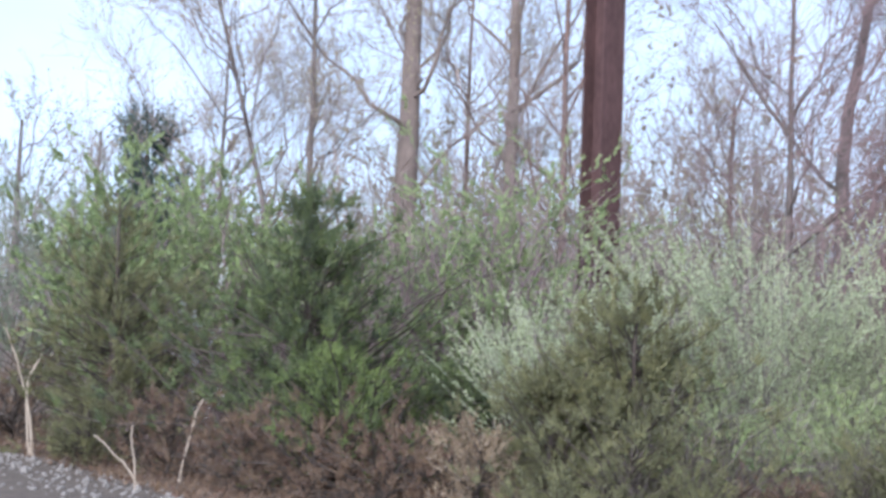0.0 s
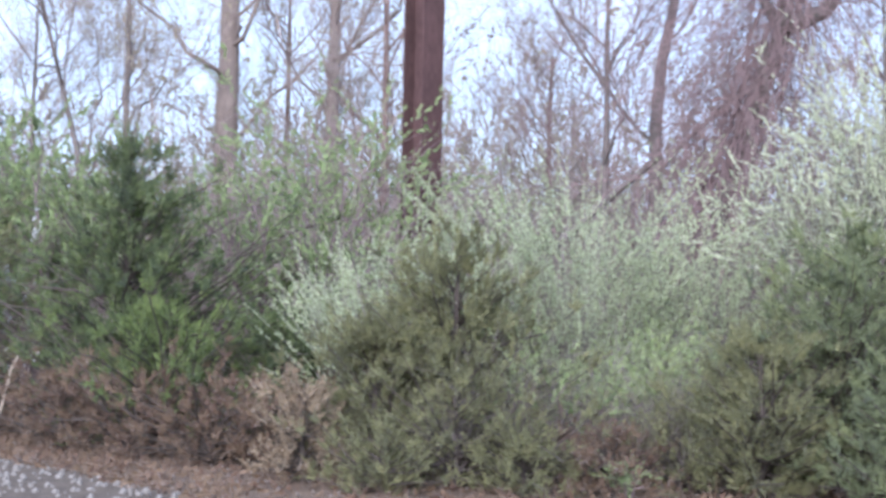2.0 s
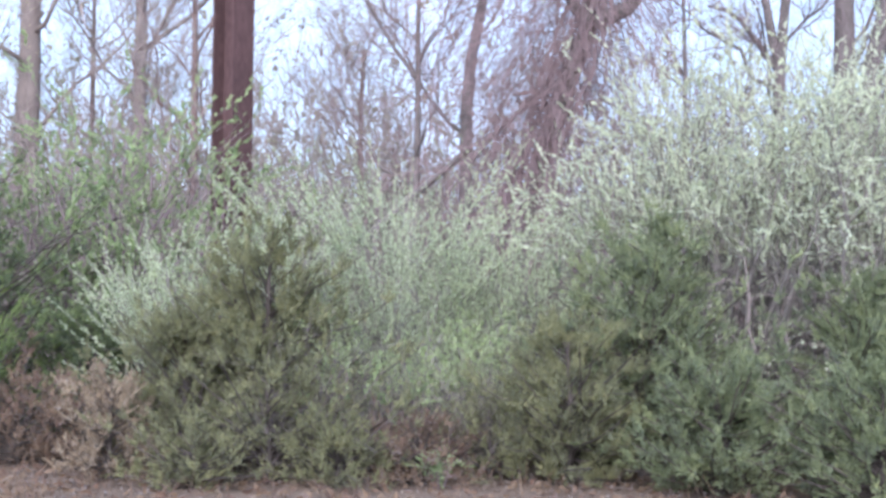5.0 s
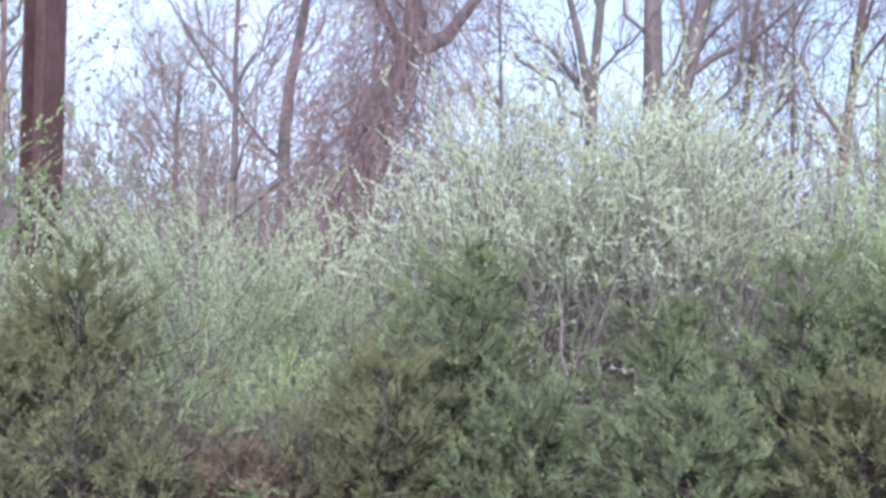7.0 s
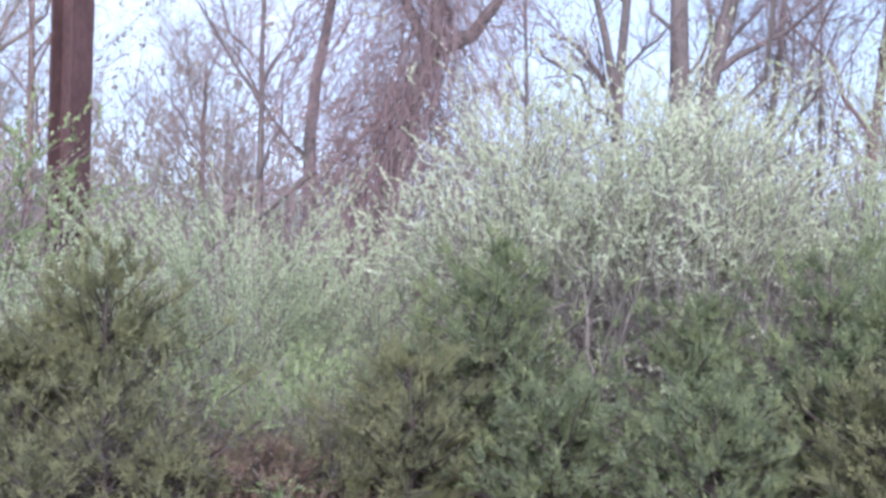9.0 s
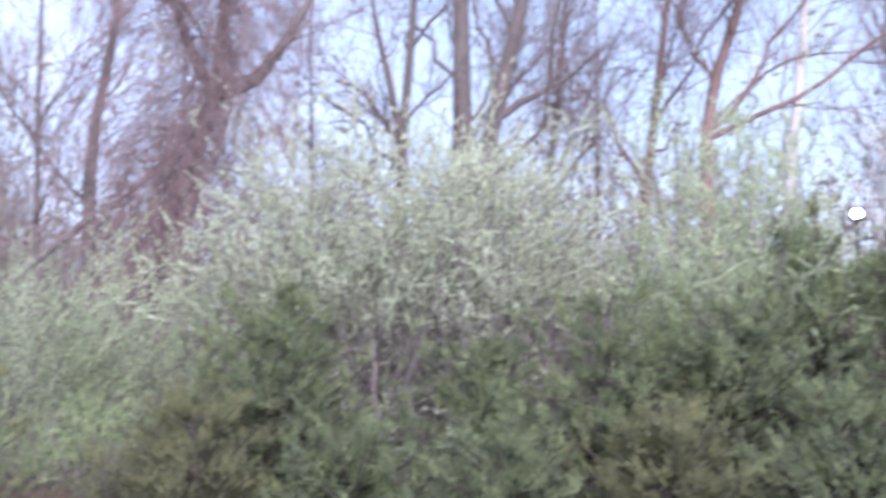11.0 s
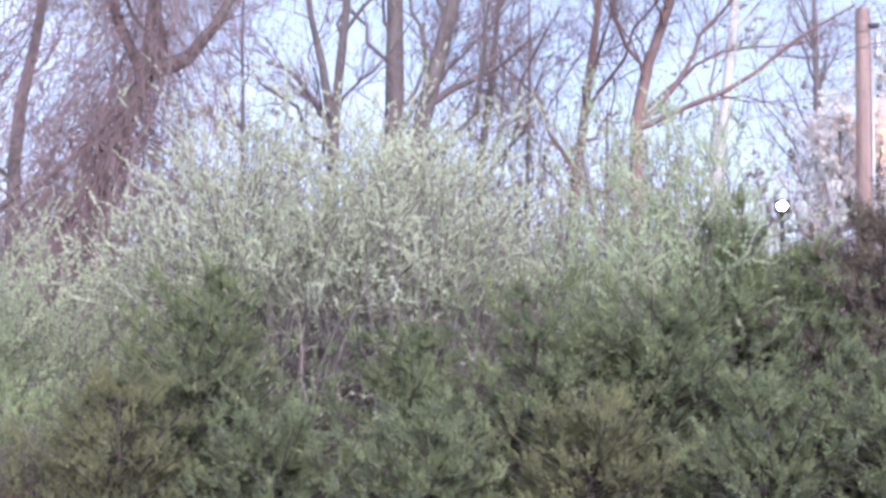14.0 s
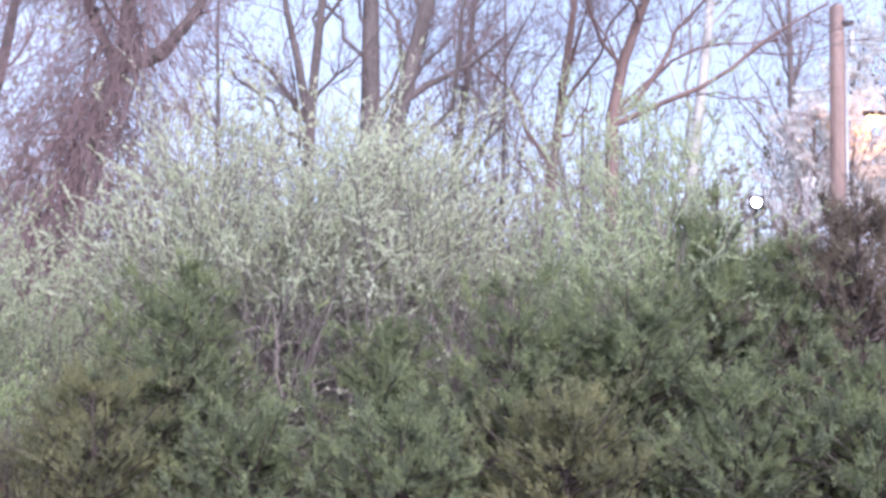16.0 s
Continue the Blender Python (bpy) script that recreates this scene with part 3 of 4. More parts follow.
cedar(49.4, 12.2, 2.5, 1.2, CEDAR, 12, "tall dark green cedar bush", limbs=220)
cedar(47.3, 10.5, 1.25, 0.85, CEDAR, 13, "low dark green cedar bush", squat=0.5, limbs=140)
cedar(52.6, 12.7, 2.9, 1.35, CEDAR_RUST, 14, "rust-tinged brown-green cedar bush", limbs=300, squat=0.6)
cedar(52.6, 10.8, 1.45, 0.95, CEDAR, 15, "low dark green cedar bush", squat=0.5, limbs=150)
cedar(60.0, 12.5, 2.6, 1.1, CEDAR, 16, "dark green cedar bush at the row's end", limbs=90)

# pale silver-leaved shrubs
OLIVES = "pale silver-leaved shrubs"
plume_shrub("olive_shrub", 13.6, 13.2, 3.1, 1.75, OLIVE_COOL, TWIG_GREY, 21, "pale silver-green shrub with upright leafy plumes", stems=25, side=5, plumes=5, plume_long=(0.5, 1.1), each=46, fan=0.7, group=OLIVES)
plume_shrub("olive_shrub", 5.4, 12.9, 2.7, 1.05, OLIVE_COOL, TWIG_GREY, 22, "small pale silver-green shrub beside a cedar", stems=16, side=5, plumes=4, fan=0.8, group=OLIVES)
plume_shrub("olive_shrub", 19.2, 13.4, 3.05, 1.4, OLIVE_COOL, TWIG_GREY, 26, "pale silver-green shrub with upright leafy plumes", stems=22, side=5, plumes=4, plume_long=(0.5, 1.1), each=46, fan=0.7, group=OLIVES)
plume_shrub("olive_shrub", 12.6, 11.9, 1.5, 0.85, OLIVE_FRESH, TWIG_GREY, 23, "low shrub with fresh pale green plumes", stems=14, side=5, plumes=4, plume_long=(0.22, 0.5), each=26, fan=1.1, low=0.5, group=OLIVES)
plume_shrub("olive_shrub", 16.9, 12.0, 1.6, 0.8, OLIVE_FRESH, TWIG_GREY, 39, "low shrub with fresh pale green plumes", stems=14, side=5, plumes=4, plume_long=(0.22, 0.5), each=26, fan=1.1, low=0.5, group=OLIVES)
shrub("olive_shrub", 29.2, 12.2, 2.35, 1.3, OLIVE, TWIG_PINK, 30, "pale shrub with drooping half-bare branches", stems=11, side=6, twigs=3, upright=-0.7, droop=-0.4, each=14, bare=0.5, twig_long=0.5, group=OLIVES)
shrub("olive_shrub", 12.2, 11.2, 0.85, 0.8, HONEY, TWIG, 29, "low sparse shrub with fresh green leaves", stems=12, side=6, bare=0.5, upright=0.2, group=OLIVES)
shrub("olive_shrub", 26.9, 13.2, 3.85, 1.75, OLIVE, TWIG_GREY, 24, "large pale silver-leaved shrub in full leaf", stems=40, side=17, twigs=4, leaf_size=(0.026, 0.05), twig_long=0.45, each=23, upright=0.35, skirt=1.9, group=OLIVES)
shrub("olive_shrub", 32.7, 13.2, 3.95, 1.75, OLIVE, TWIG_GREY, 25, "large pale silver-leaved shrub in full leaf", stems=40, side=17, twigs=4, leaf_size=(0.026, 0.05), twig_long=0.45, each=23, upright=0.35, skirt=1.9, group=OLIVES)
shrub("olive_shrub", 38.2, 13.6, 3.6, 1.3, OLIVE, TWIG_PINK, 27, "thin pale shrub with reddish twigs", stems=24, side=13, bare=0.35, skirt=1.5, group=OLIVES)
shrub("olive_shrub", 43.1, 12.6, 3.8, 0.85, OLIVE_COOL, TWIG_GREY, 28, "round pale green shrub above the cedars", stems=30, side=15, twigs=4, upright=0.5, each=24, bare=0.0, leaf_size=(0.026, 0.05), skirt=1.6, group=OLIVES)

cedar(-3.8, 13.4, 1.3, 1.25, CEDAR_FRESH, 17, "low fresh green cedar at a taller cedar's foot", squat=0.5, limbs=170)
cedar(1.4, 13.6, 1.25, 0.9, CEDAR_BRIGHT, 18, "low green cedar between taller bushes", squat=0.5, limbs=150)
shrub("honeysuckle_shrub", 1.8, 14.6, 1.85, 0.35, HONEY, TWIG, 36, "small bright green shrub in young leaf", stems=6, side=6, leaf_size=(0.035, 0.06), each=16)
shrub("honeysuckle_shrub", 15.4, 10.3, 0.34, 0.3, HONEY, TWIG, 37, "small bright green shrub low on the verge", stems=7, side=4, leaf_size=(0.02, 0.04), each=10, twig_long=0.15)
shrub("blossom_shrub", -9.7, 17.0, 2.75, 0.3, BLOSSOM, TWIG, 38, "small shrub with a few white blossoms", stems=3, side=4, leaf_size=(0.03, 0.06), each=10, leaf_width=0.8, twig_long=0.2)

# green shrubs further in
shrub("honeysuckle_shrub", -12.4, 19.0, 3.75, 1.7, HONEY, TWIG, 31, "bright green honeysuckle shrub in young leaf", stems=28, side=12, leaf_size=(0.05, 0.09), each=34, bare=0.05)
shrub("honeysuckle_shrub", -8.0, 18.0, 3.6, 1.5, HONEY, TWIG, 32, "green honeysuckle shrub in young leaf", stems=22, side=11, leaf_size=(0.05, 0.085), each=20, bare=0.2)
shrub("honeysuckle_shrub", 2.2, 15.6, 3.9, 1.6, HONEY, TWIG, 33, "airy green shrub in young leaf near a steel column", stems=28, side=12, leaf_size=(0.04, 0.07), each=22, bare=0.15, upright=0.3)
shrub("honeysuckle_shrub", 8.4, 18.2, 2.95, 1.2, HONEY, TWIG, 34, "green shrub in young leaf behind a steel column", stems=18, side=10, leaf_size=(0.04, 0.07), each=14, bare=0.3)
shrub("willow_shrub", -17.8, 22.0, 3.7, 2.5, GREYGREEN, TWIG_GREY, 35, "grey-green shrub beginning to leaf", stems=28, side=12, leaf_size=(0.04, 0.075), each=16, bare=0.2)

# bare trees
bare_tree(-1.65, 24, 12, 0.25, 41, "thick tan trunk of a budding tree", BARK_TAN, TWIG_PINK, buds=2, bud_mat=BUD, bud_size=(0.03, 0.06))
bare_tree(2.75, 25, 12, 0.16, 42, "straight brown tree with yellow buds", BARK_TAN, TWIG_PINK, buds=2, bud_mat=BUD, bud_size=(0.03, 0.06))
bare_tree(-7.6, 22, 10, 0.05, 43, "slender leaning bare tree", BARK, TWIG_PINK, path=[(0, 0), (0, 0.36), (-1.0, 0.75), (-1.6, 1)], buds=1, bud_mat=BUD, bud_size=(0.03, 0.06))
bare_tree(-5.8, 23, 10, 0.07, 44, "slender bare tree with pale buds", BARK, TWIG_PINK, buds=2, bud_mat=BUD, bud_size=(0.03, 0.06))
bare_tree(5.0, 23, 10, 0.08, 45, "thin red-brown tree behind a column", BARK_RED, TWIG_PINK)
bare_tree(14.3, 18.5, 8, 0.06, 46, "thin crooked bare tree with two stems", BARK, TWIG, limbs=7, custom=[(4.4, [(-0.3, 0.45), (-0.65, 0.95), (-1.05, 1.6)], 0.032)])
bare_tree(16.5, 19.5, 9, 0.12, 47, "dark forked bare tree", BARK, TWIG, path=[(0, 0), (0, 0.5), (0.35, 0.7), (0.6, 1)], limbs=9)
bare_tree(29.2, 20, 9, 0.12, 48, "forked bare tree with a broken limb", BARK, TWIG, path=[(0, 0), (0.05, 0.54), (0.2, 0.76), (0.3, 1)], limbs=10,
          custom=[(4.8, [(-0.25, 0.45), (-0.6, 0.95), (-0.93, 1.05)], 0.06), (4.8, [(-0.22, 1.1), (-0.45, 1.95), (-0.7, 3.0)], 0.075)])
bare_tree(32.0, 20.5, 11, 0.21, 49, "thick bare trunk beside its twin", BARK, TWIG, limbs=9)
bare_tree(32.8, 20.3, 11, 0.19, 50, "thick leaning bare trunk beside its twin", BARK, TWIG, path=[(-0.1, 0), (0, 0.4), (0.55, 0.6), (1.3, 1)], limbs=9,
          custom=[(5.2, [(0.5, 0.28), (1.0, 0.5), (1.6, 1.0)], 0.07)])
bare_tree(35.5, 21, 9, 0.09, 51, "thin bare tree leaning slightly", BARK, TWIG, path=[(0, 0), (0, 0.4), (0.4, 0.8), (0.6, 1)], limbs=9)
bare_tree(39.5, 21, 9, 0.11, 52, "thin brown bare tree leaning slightly", BARK_RED, TWIG, path=[(0, 0), (0, 0.4), (0.45, 0.8), (0.7, 1)], limbs=9)
bare_tree(42.2, 20, 9, 0.14, 53, "brown bare tree with long sideways limbs", BARK_RED, TWIG, path=[(0, 0), (0, 0.58), (0.26, 0.67), (0.55, 0.76), (1.1, 1)], limbs=8,
          custom=[(4.9, [(0.4, 0.2), (0.85, 0.9), (1.0, 1.35), (1.5, 1.85), (1.9, 2.6)], 0.05), (4.8, [(0.4, 0.2), (1.2, 0.5), (1.85, 0.95), (2.33, 1.4), (3.2, 1.85)], 0.055),
                  (4.9, [(0.8, 0.8), (1.5, 1.15), (2.1, 1.12), (2.6, 1.2)], 0.03)])
bare_tree(45.5, 27, 12, 0.16, 54, "pale white-barked tree among bare woods", BARK_WHITE, TWIG_GREY, path=[(0, 0), (0, 0.4), (0.4, 0.65), (0.8, 1)], limbs=5)

# a bushy brown tree between the column and the forked tree
bare_tree(11.9, 25, 5.9, 0.09, 55, "bushy brown tree with dense fine twigs", BARK_RED, TWIG_PINK, limbs=22, first=0.2, boughs=7, sprigs=7, fine=3, reach=0.45, buds=1, bud_mat=BUD, bud_size=(0.03, 0.06))
bare_tree(-9.5, 27, 8, 0.06, 56, "slender bare tree with pale buds", BARK, TWIG_PINK, limbs=12, buds=1, bud_mat=BUD, bud_size=(0.03, 0.06))
bare_tree(0.8, 27, 9, 0.08, 57, "slender bare tree with yellow buds", BARK_RED, TWIG_PINK, limbs=14, buds=2, bud_mat=BUD, bud_size=(0.03, 0.06))
bare_tree(25.6, 26, 9, 0.07, 58, "slender bare tree with fine twigs", BARK, TWIG, limbs=12)
bare_tree(37.6, 26, 9, 0.06, 59, "slender bare tree with fine twigs", BARK, TWIG_GREY, limbs=12)

# the vine-hung tree


def vine_tree(heading, far, seed):
    ob = bare_tree(heading, far, 9, 0.15, seed, "leaning tree smothered in hanging brown vines", BARK, VINE,
                   path=[(-0.75, 0), (-0.41, 0.327), (-0.04, 0.46), (0.28, 0.556), (0.33, 0.66), (0.5, 1)], limbs=9, first=0.45, name="vine_covered_tree",
                   custom=[(4.9, [(0.48, 0.15), (0.75, 0.5), (1.06, 1.0), (1.6, 2.0)], 0.13), (4.9, [(-0.3, 0.6), (-0.6, 1.4), (-0.8, 2.2)], 0.08),
                           (4.3, [(-0.5, -0.4), (-1.0, -0.9), (-1.5, -1.6)], 0.05)])
    rng = np.random.default_rng(seed + 1)
    face = radians(heading)
    right, away = np.array([math.cos(face), -math.sin(face), 0]), np.array([math.sin(face), math.cos(face), 0])
    q = Quads()
    n = 560
    h = rng.uniform(2.4, 7.4, n)
    off = np.interp(h, [0, 2.94, 4.14, 5.0, 5.93, 9], [-0.75, -0.41, -0.04, 0.28, 0.33, 0.5])
    a = rng.uniform(0, 2 * np.pi, n)
    out = right * np.cos(a)[:, None] + away * np.sin(a)[:, None]
    p = right * off[:, None] + np.array([0, 0, 1.0]) * h[:, None] + out * 0.16
    way = unit(out * rng.uniform(0.1, 0.8, n)[:, None] - right * 0.18 + np.array([0, 0, 1.0]) * rng.uniform(-0.9, 0.3, n)[:, None])
    long = rng.uniform(0.7, 2.6, n)
    fall = np.stack([0 * h, 0 * h, -rng.uniform(0.25, 0.95, n)], -1)
    # a looser curtain that hangs from the upper limbs down to one side
    m = 90
    p2 = right * rng.uniform(-1.5, 0.2, m)[:, None] + away * rng.uniform(-0.5, 0.5, m)[:, None] + np.array([0, 0, 1.0]) * rng.uniform(4.4, 7.2, m)[:, None]
    way2 = unit(-right * rng.uniform(0.1, 0.9, m)[:, None] + away * rng.normal(size=m)[:, None] * 0.3 + np.array([0, 0, -0.3]))
    p, way, long = np.concatenate([p, p2]), np.concatenate([way, way2]), np.concatenate([long, rng.uniform(1.0, 2.6, m)])
    fall = np.concatenate([fall, np.stack([0 * p2[:, 0], 0 * p2[:, 0], -rng.uniform(0.3, 0.8, m)], -1)])
    n += m
    strand = arcs(p, way * 0.55, long, fall, 0.45, rng, 8)
    strand[:, :, 2] = np.maximum(strand[:, :, 2], 0.1)
    tubes(q, strand, taper(rng.uniform(0.0035, 0.0085, n), 8, 0.6), 3)
    p, w, r, s = along(strand, np.ones((n, 8)), 4, rng, 0.1, 1.0)
    d = spread(w, rng.uniform(0.4, 1.3, len(p)), rng, -0.1)
    side = arcs(p, d, rng.uniform(0.25, 0.8, len(p)), (0, 0, -0.35), 0.7, rng, 4)
    tubes(q, side, taper(np.full(len(p), 0.0042), 4, 0.6), 3)
    part("vine_tangle", q, VINE, ob, "tangled curtain of brown vines")
    # stems that climb the trunk
    for j in range(22):
        t = np.linspace(0, 1, 14)
        z = t * rng.uniform(3.6, 5.6)
        o = np.interp(z, [0, 2.94, 4.14, 5.0, 5.93, 9], [-0.75, -0.41, -0.04, 0.28, 0.33, 0.5])
        turn = j * 0.9 + t * rng.uniform(-2.2, 2.2)
        rr = 0.17 + rng.uniform(0.02, 0.34) * np.sin(t * rng.uniform(3, 7) + j) ** 2
        pts = right * (o + rr * np.cos(turn))[:, None] + away * (rr * np.sin(turn))[:, None] + np.array([0, 0, 1.0]) * z[:, None]
        q = Quads()
        tubes(q, pts[None], taper([rng.uniform(0.012, 0.03)], 14, 0.6), 6)
        part("vine", q, VINE, ob)
    return ob


vine_tree(20.6, 17, 61)

bare_tree(0.9, 20, 3.4, 0.045, 63, "pale broken young trunk among shrubs", BARK_TAN, TWIG_GREY, limbs=3, boughs=2, sprigs=2, fine=1)

# undergrowth behind the shrubs
thicket(-16.5, 27, 9, 3, 4.6, 71, "grey-green undergrowth below far trees", TWIG_GREY, 240, GREYGREEN, 3)
thicket(-9.5, 24, 6, 3, 4.6, 72, "tangled undergrowth with young green leaves", TWIG_PINK, 260, SCRUB, 4, (0.05, 0.09))
thicket(-3.0, 25, 6, 3, 6.2, 73, "tangled undergrowth with pink blossom", TWIG_PINK, 280, PINK, 2, (0.03, 0.07))
thicket(3.2, 23, 6, 3, 6.0, 74, "tangled pinkish-brown undergrowth", TWIG_PINK, 280, SCRUB, 4, (0.05, 0.09))
thicket(9.5, 22, 6, 3, 4.7, 75, "tangled brown undergrowth with young leaves", TWIG_PINK, 300, SCRUB, 4, (0.05, 0.09))
thicket(15.5, 22, 6, 3, 4.7, 76, "tangled pinkish-brown undergrowth", TWIG_PINK, 300, SCRUB, 4, (0.05, 0.09))
thicket(20.5, 21, 5, 3, 5.4, 77, "tangled rust-brown undergrowth", VINE, 260, SCRUB, 2, (0.035, 0.07))
thicket(26.5, 22, 6, 3, 4.8, 78, "tangled brown undergrowth", TWIG_PINK, 220, BUD, 1)
thicket(33.0, 24, 7, 3, 5.0, 79, "tangled brown undergrowth", TWIG_PINK, 220, BUD, 1)
thicket(40.0, 24, 7, 3, 5.2, 80, "tangled pinkish undergrowth", TWIG_PINK, 240)
thicket(47.5, 27, 6, 3, 5.9, 81, "tangled brown undergrowth", TWIG, 360, SCRUB, 4, (0.05, 0.09))
thicket(55.0, 26, 8, 3, 3.6, 82, "tangled brown undergrowth", TWIG, 180)
thicket(-17.5, 50, 17, 6, 9.2, 191, "pale grey belt of far budding saplings", TWIG_GREY, 300, GREYGREEN, 1, (0.1, 0.2), grain=0.025)
for belt_heading, belt_tall, belt_seed in ((-8, 7.0, 86), (2, 8.4, 87), (11, 8.0, 88), (20, 7.6, 89), (30, 7.8, 90), (40, 7.8, 189), (50, 7.4, 190)):
    thicket(belt_heading, 36, 8, 4, belt_tall, belt_seed, "belt of pinkish-brown saplings in the wood", TWIG_PINK, 200, SCRUB, 10, (0.10, 0.18), grain=0.016)
thicket(0.2, 16.6, 3.6, 1.4, 2.7, 83, "dark bare tangle between cedars", TWIG, 160, grain=0.006)
thicket(14.0, 12.2, 3.6, 1.0, 1.2, 84, "bare tangle under a pale shrub", TWIG_GREY, 160, grain=0.006)
thicket(13.0, 11.0, 2.4, 0.8, 0.95, 184, "grey-brown bare tangle low on the verge", BARK, 200, CEDAR_OLIVE, 3, (0.02, 0.05), grain=0.004)
thicket(29.5, 13.0, 5.0, 1.2, 2.2, 85, "grey bare tangle under pale shrubs", TWIG_GREY, 200, grain=0.006)

# far trees
for far_heading, far_off, far_tall, far_seed in ((-21, 62, 10, 91), (-17.5, 58, 10, 92), (-14.5, 60, 10, 93), (-11, 64, 9.5, 94), (-2, 60, 10, 95),
                                               (6, 62, 10, 96), (13, 60, 10, 97), (20, 58, 10, 98), (27, 60, 10.5, 99), (34, 62, 11, 100), (41, 60, 12, 101)):
    bare_tree(far_heading, far_off, far_tall, 0.2, far_seed, "hazy bare tree in the far wood", BARK, TWIG_PINK, limbs=16, first=0.15, boughs=7, sprigs=6, fine=0,
              reach=0.42, twig_r=0.014, buds=1, bud_mat=GREYGREEN, bud_size=(0.1, 0.2), group="far wood")
bare_tree(49.6, 42, 13, 0.2, 102, "dark bare tree with upswept branches", BARK, TWIG, limbs=26, first=0.2, fine=2, rise=0.95, twig_r=0.008)
bare_tree(53.8, 44, 14, 0.24, 103, "dark bare tree with upswept branches", BARK, TWIG, limbs=26, first=0.2, fine=2, rise=0.95, twig_r=0.008)
bare_tree(57.5, 40, 13, 0.22, 104, "dark bare tree with upswept branches", BARK, TWIG, limbs=24, first=0.2, fine=2, rise=0.95, twig_r=0.008)

# pine over the green shrubs, and white-blossoming trees by the lamps
cedar(-12.5, 25, 5.7, 1.0, PINE, 105, "dark blue-green pine above green shrubs", limbs=230, squat=0.32, needle=2.0, name="pine_tree", category="tree", group="far wood")
for pear_heading, pear_off, pear_tall, pear_seed in ((50.5, 32.0, 6.6, 106), (51.9, 32.4, 8.0, 107), (55.3, 33, 8.2, 108)):
    bare_tree(pear_heading, pear_off, pear_tall, 0.11, pear_seed, "tree in white blossom lit by an orange lamp", BARK, TWIG, limbs=26, first=0.12, boughs=6, sprigs=5, fine=0,
              reach=0.34, rise=0.9, buds=18, bud_mat=BLOSSOM, bud_size=(0.06, 0.12), bud_width=0.8, name="flowering_tree", group="white-blossoming trees")

# ---------------------------------------------------------------- column, pole and lamps


def steel_column(heading, far):
    ob = thing("steel_column", heading, far, "rust-brown rolled steel column rising out of the shrubs", "column", z=-0.05, turn=-heading + 44)
    for name, sx, sy, y in (("flange", 0.36, 0.03, -0.17), ("flange", 0.36, 0.03, 0.17), ("web", 0.022, 0.31, 0)):
        part(name, block(sx, sy, 13, (0, y, 6.5), 0.006), RUST, ob)
    part("base_plate", block(0.6, 0.6, 0.04, (0, 0, 0.05), 0.006), RUST, ob)


def utility_pole(heading, far):
    ob = thing("utility_pole", heading, far, "weathered brown wooden utility pole with a conduit", "pole", z=-0.1, turn=-heading)
    part("shaft", lathe([(0.17, 0), (0.16, 2.5), (0.15, 5), (0.14, 8.15), (0.12, 8.22)], 20), POLEWOOD, ob)
    part("conduit", lathe([(0.03, 0), (0.03, 7.2)], 10), PALE_METAL, ob, "pale metal conduit").location = (0.17, -0.04, 0.2)
    part("bracket", block(0.34, 0.10, 0.09, (0.14, -0.05, 7.85), 0.01), DARK_METAL, ob, "dark metal bracket")
    box = part("arrester", lathe([(0.05, 7.2), (0.07, 7.25), (0.07, 7.35), (0.05, 7.37), (0.07, 7.42), (0.07, 7.55), (0.05, 7.58), (0.06, 7.7)], 14), PALE_METAL, ob, "pale ribbed fitting")
    box.location = (0.27, -0.06, 0)


def street_lamp(heading, far, tall):
    ob = thing("street_lamp", heading, far, "dark double-headed street lamp glowing orange", "street lamp", z=-0.1, turn=-heading)
    part("pole", lathe([(0.10, 0), (0.10, 0.3), (0.075, 0.35), (0.06, tall + 0.15)], 14), DARK_METAL, ob)
    for sx, reach in ((-1, 0.42), (1, 0.36)):
        part("arm", block(reach, 0.05, 0.05, (sx * reach / 2, 0, tall + 0.08), 0.008), DARK_METAL, ob)
        head = part("lamp_head", block(0.46, 0.26, 0.08, (sx * reach, 0, tall + 0.1), 0.03), DARK_METAL, ob)
        bm = bmesh.new()
        bmesh.ops.create_uvsphere(bm, u_segments=16, v_segments=8, radius=1, matrix=Matrix.Translation((sx * reach, 0, tall - 0.01)) @ Matrix.Diagonal((0.16, 0.10, 0.05, 1)))
        me = bpy.data.meshes.new("diffuser")
        bm.to_mesh(me)
        bm.free()
        part("diffuser", me, SODIUM, head, "glowing orange diffuser")
    h = radians(heading)
    lamp = new("sodium_lamp", bpy.data.lights.new("sodium_lamp", "POINT"))
    lamp.data.energy, lamp.data.color, lamp.data.shadow_soft_size = 90, (1.0, 0.33, 0.005), 0.15
    lamp.location = (far * math.sin(h) - 0.42 * math.cos(h), far * math.cos(h) + 0.42 * math.sin(h), tall - 0.3)


def flood_light(heading, far, tall):
    ob = thing("flood_light", heading, far, "bright white flood light on a slim pole", "flood light", z=-0.1, turn=-heading)
    part("pole", lathe([(0.045, 0), (0.035, tall)], 12), DARK_METAL, ob)
    head = part("housing", block(0.24, 0.12, 0.22, (0, -0.01, tall + 0.06), 0.02), DARK_METAL, ob)
    bm = bmesh.new()
    bmesh.ops.create_uvsphere(bm, u_segments=20, v_segments=10, radius=1, matrix=Matrix.Translation((0, -0.08, tall + 0.06)) @ Matrix.Diagonal((0.075, 0.03, 0.07, 1)))
    me = bpy.data.meshes.new("lens")
    bm.to_mesh(me)
    bm.free()
    part("lens", me, WHITE_GLOW, head, "glaring white lens")


steel_column(6.55, 17)
utility_pole(51.45, 27)
street_lamp(53.6, 31.0, 6.65)
flood_light(48.2, 22, 3.82)

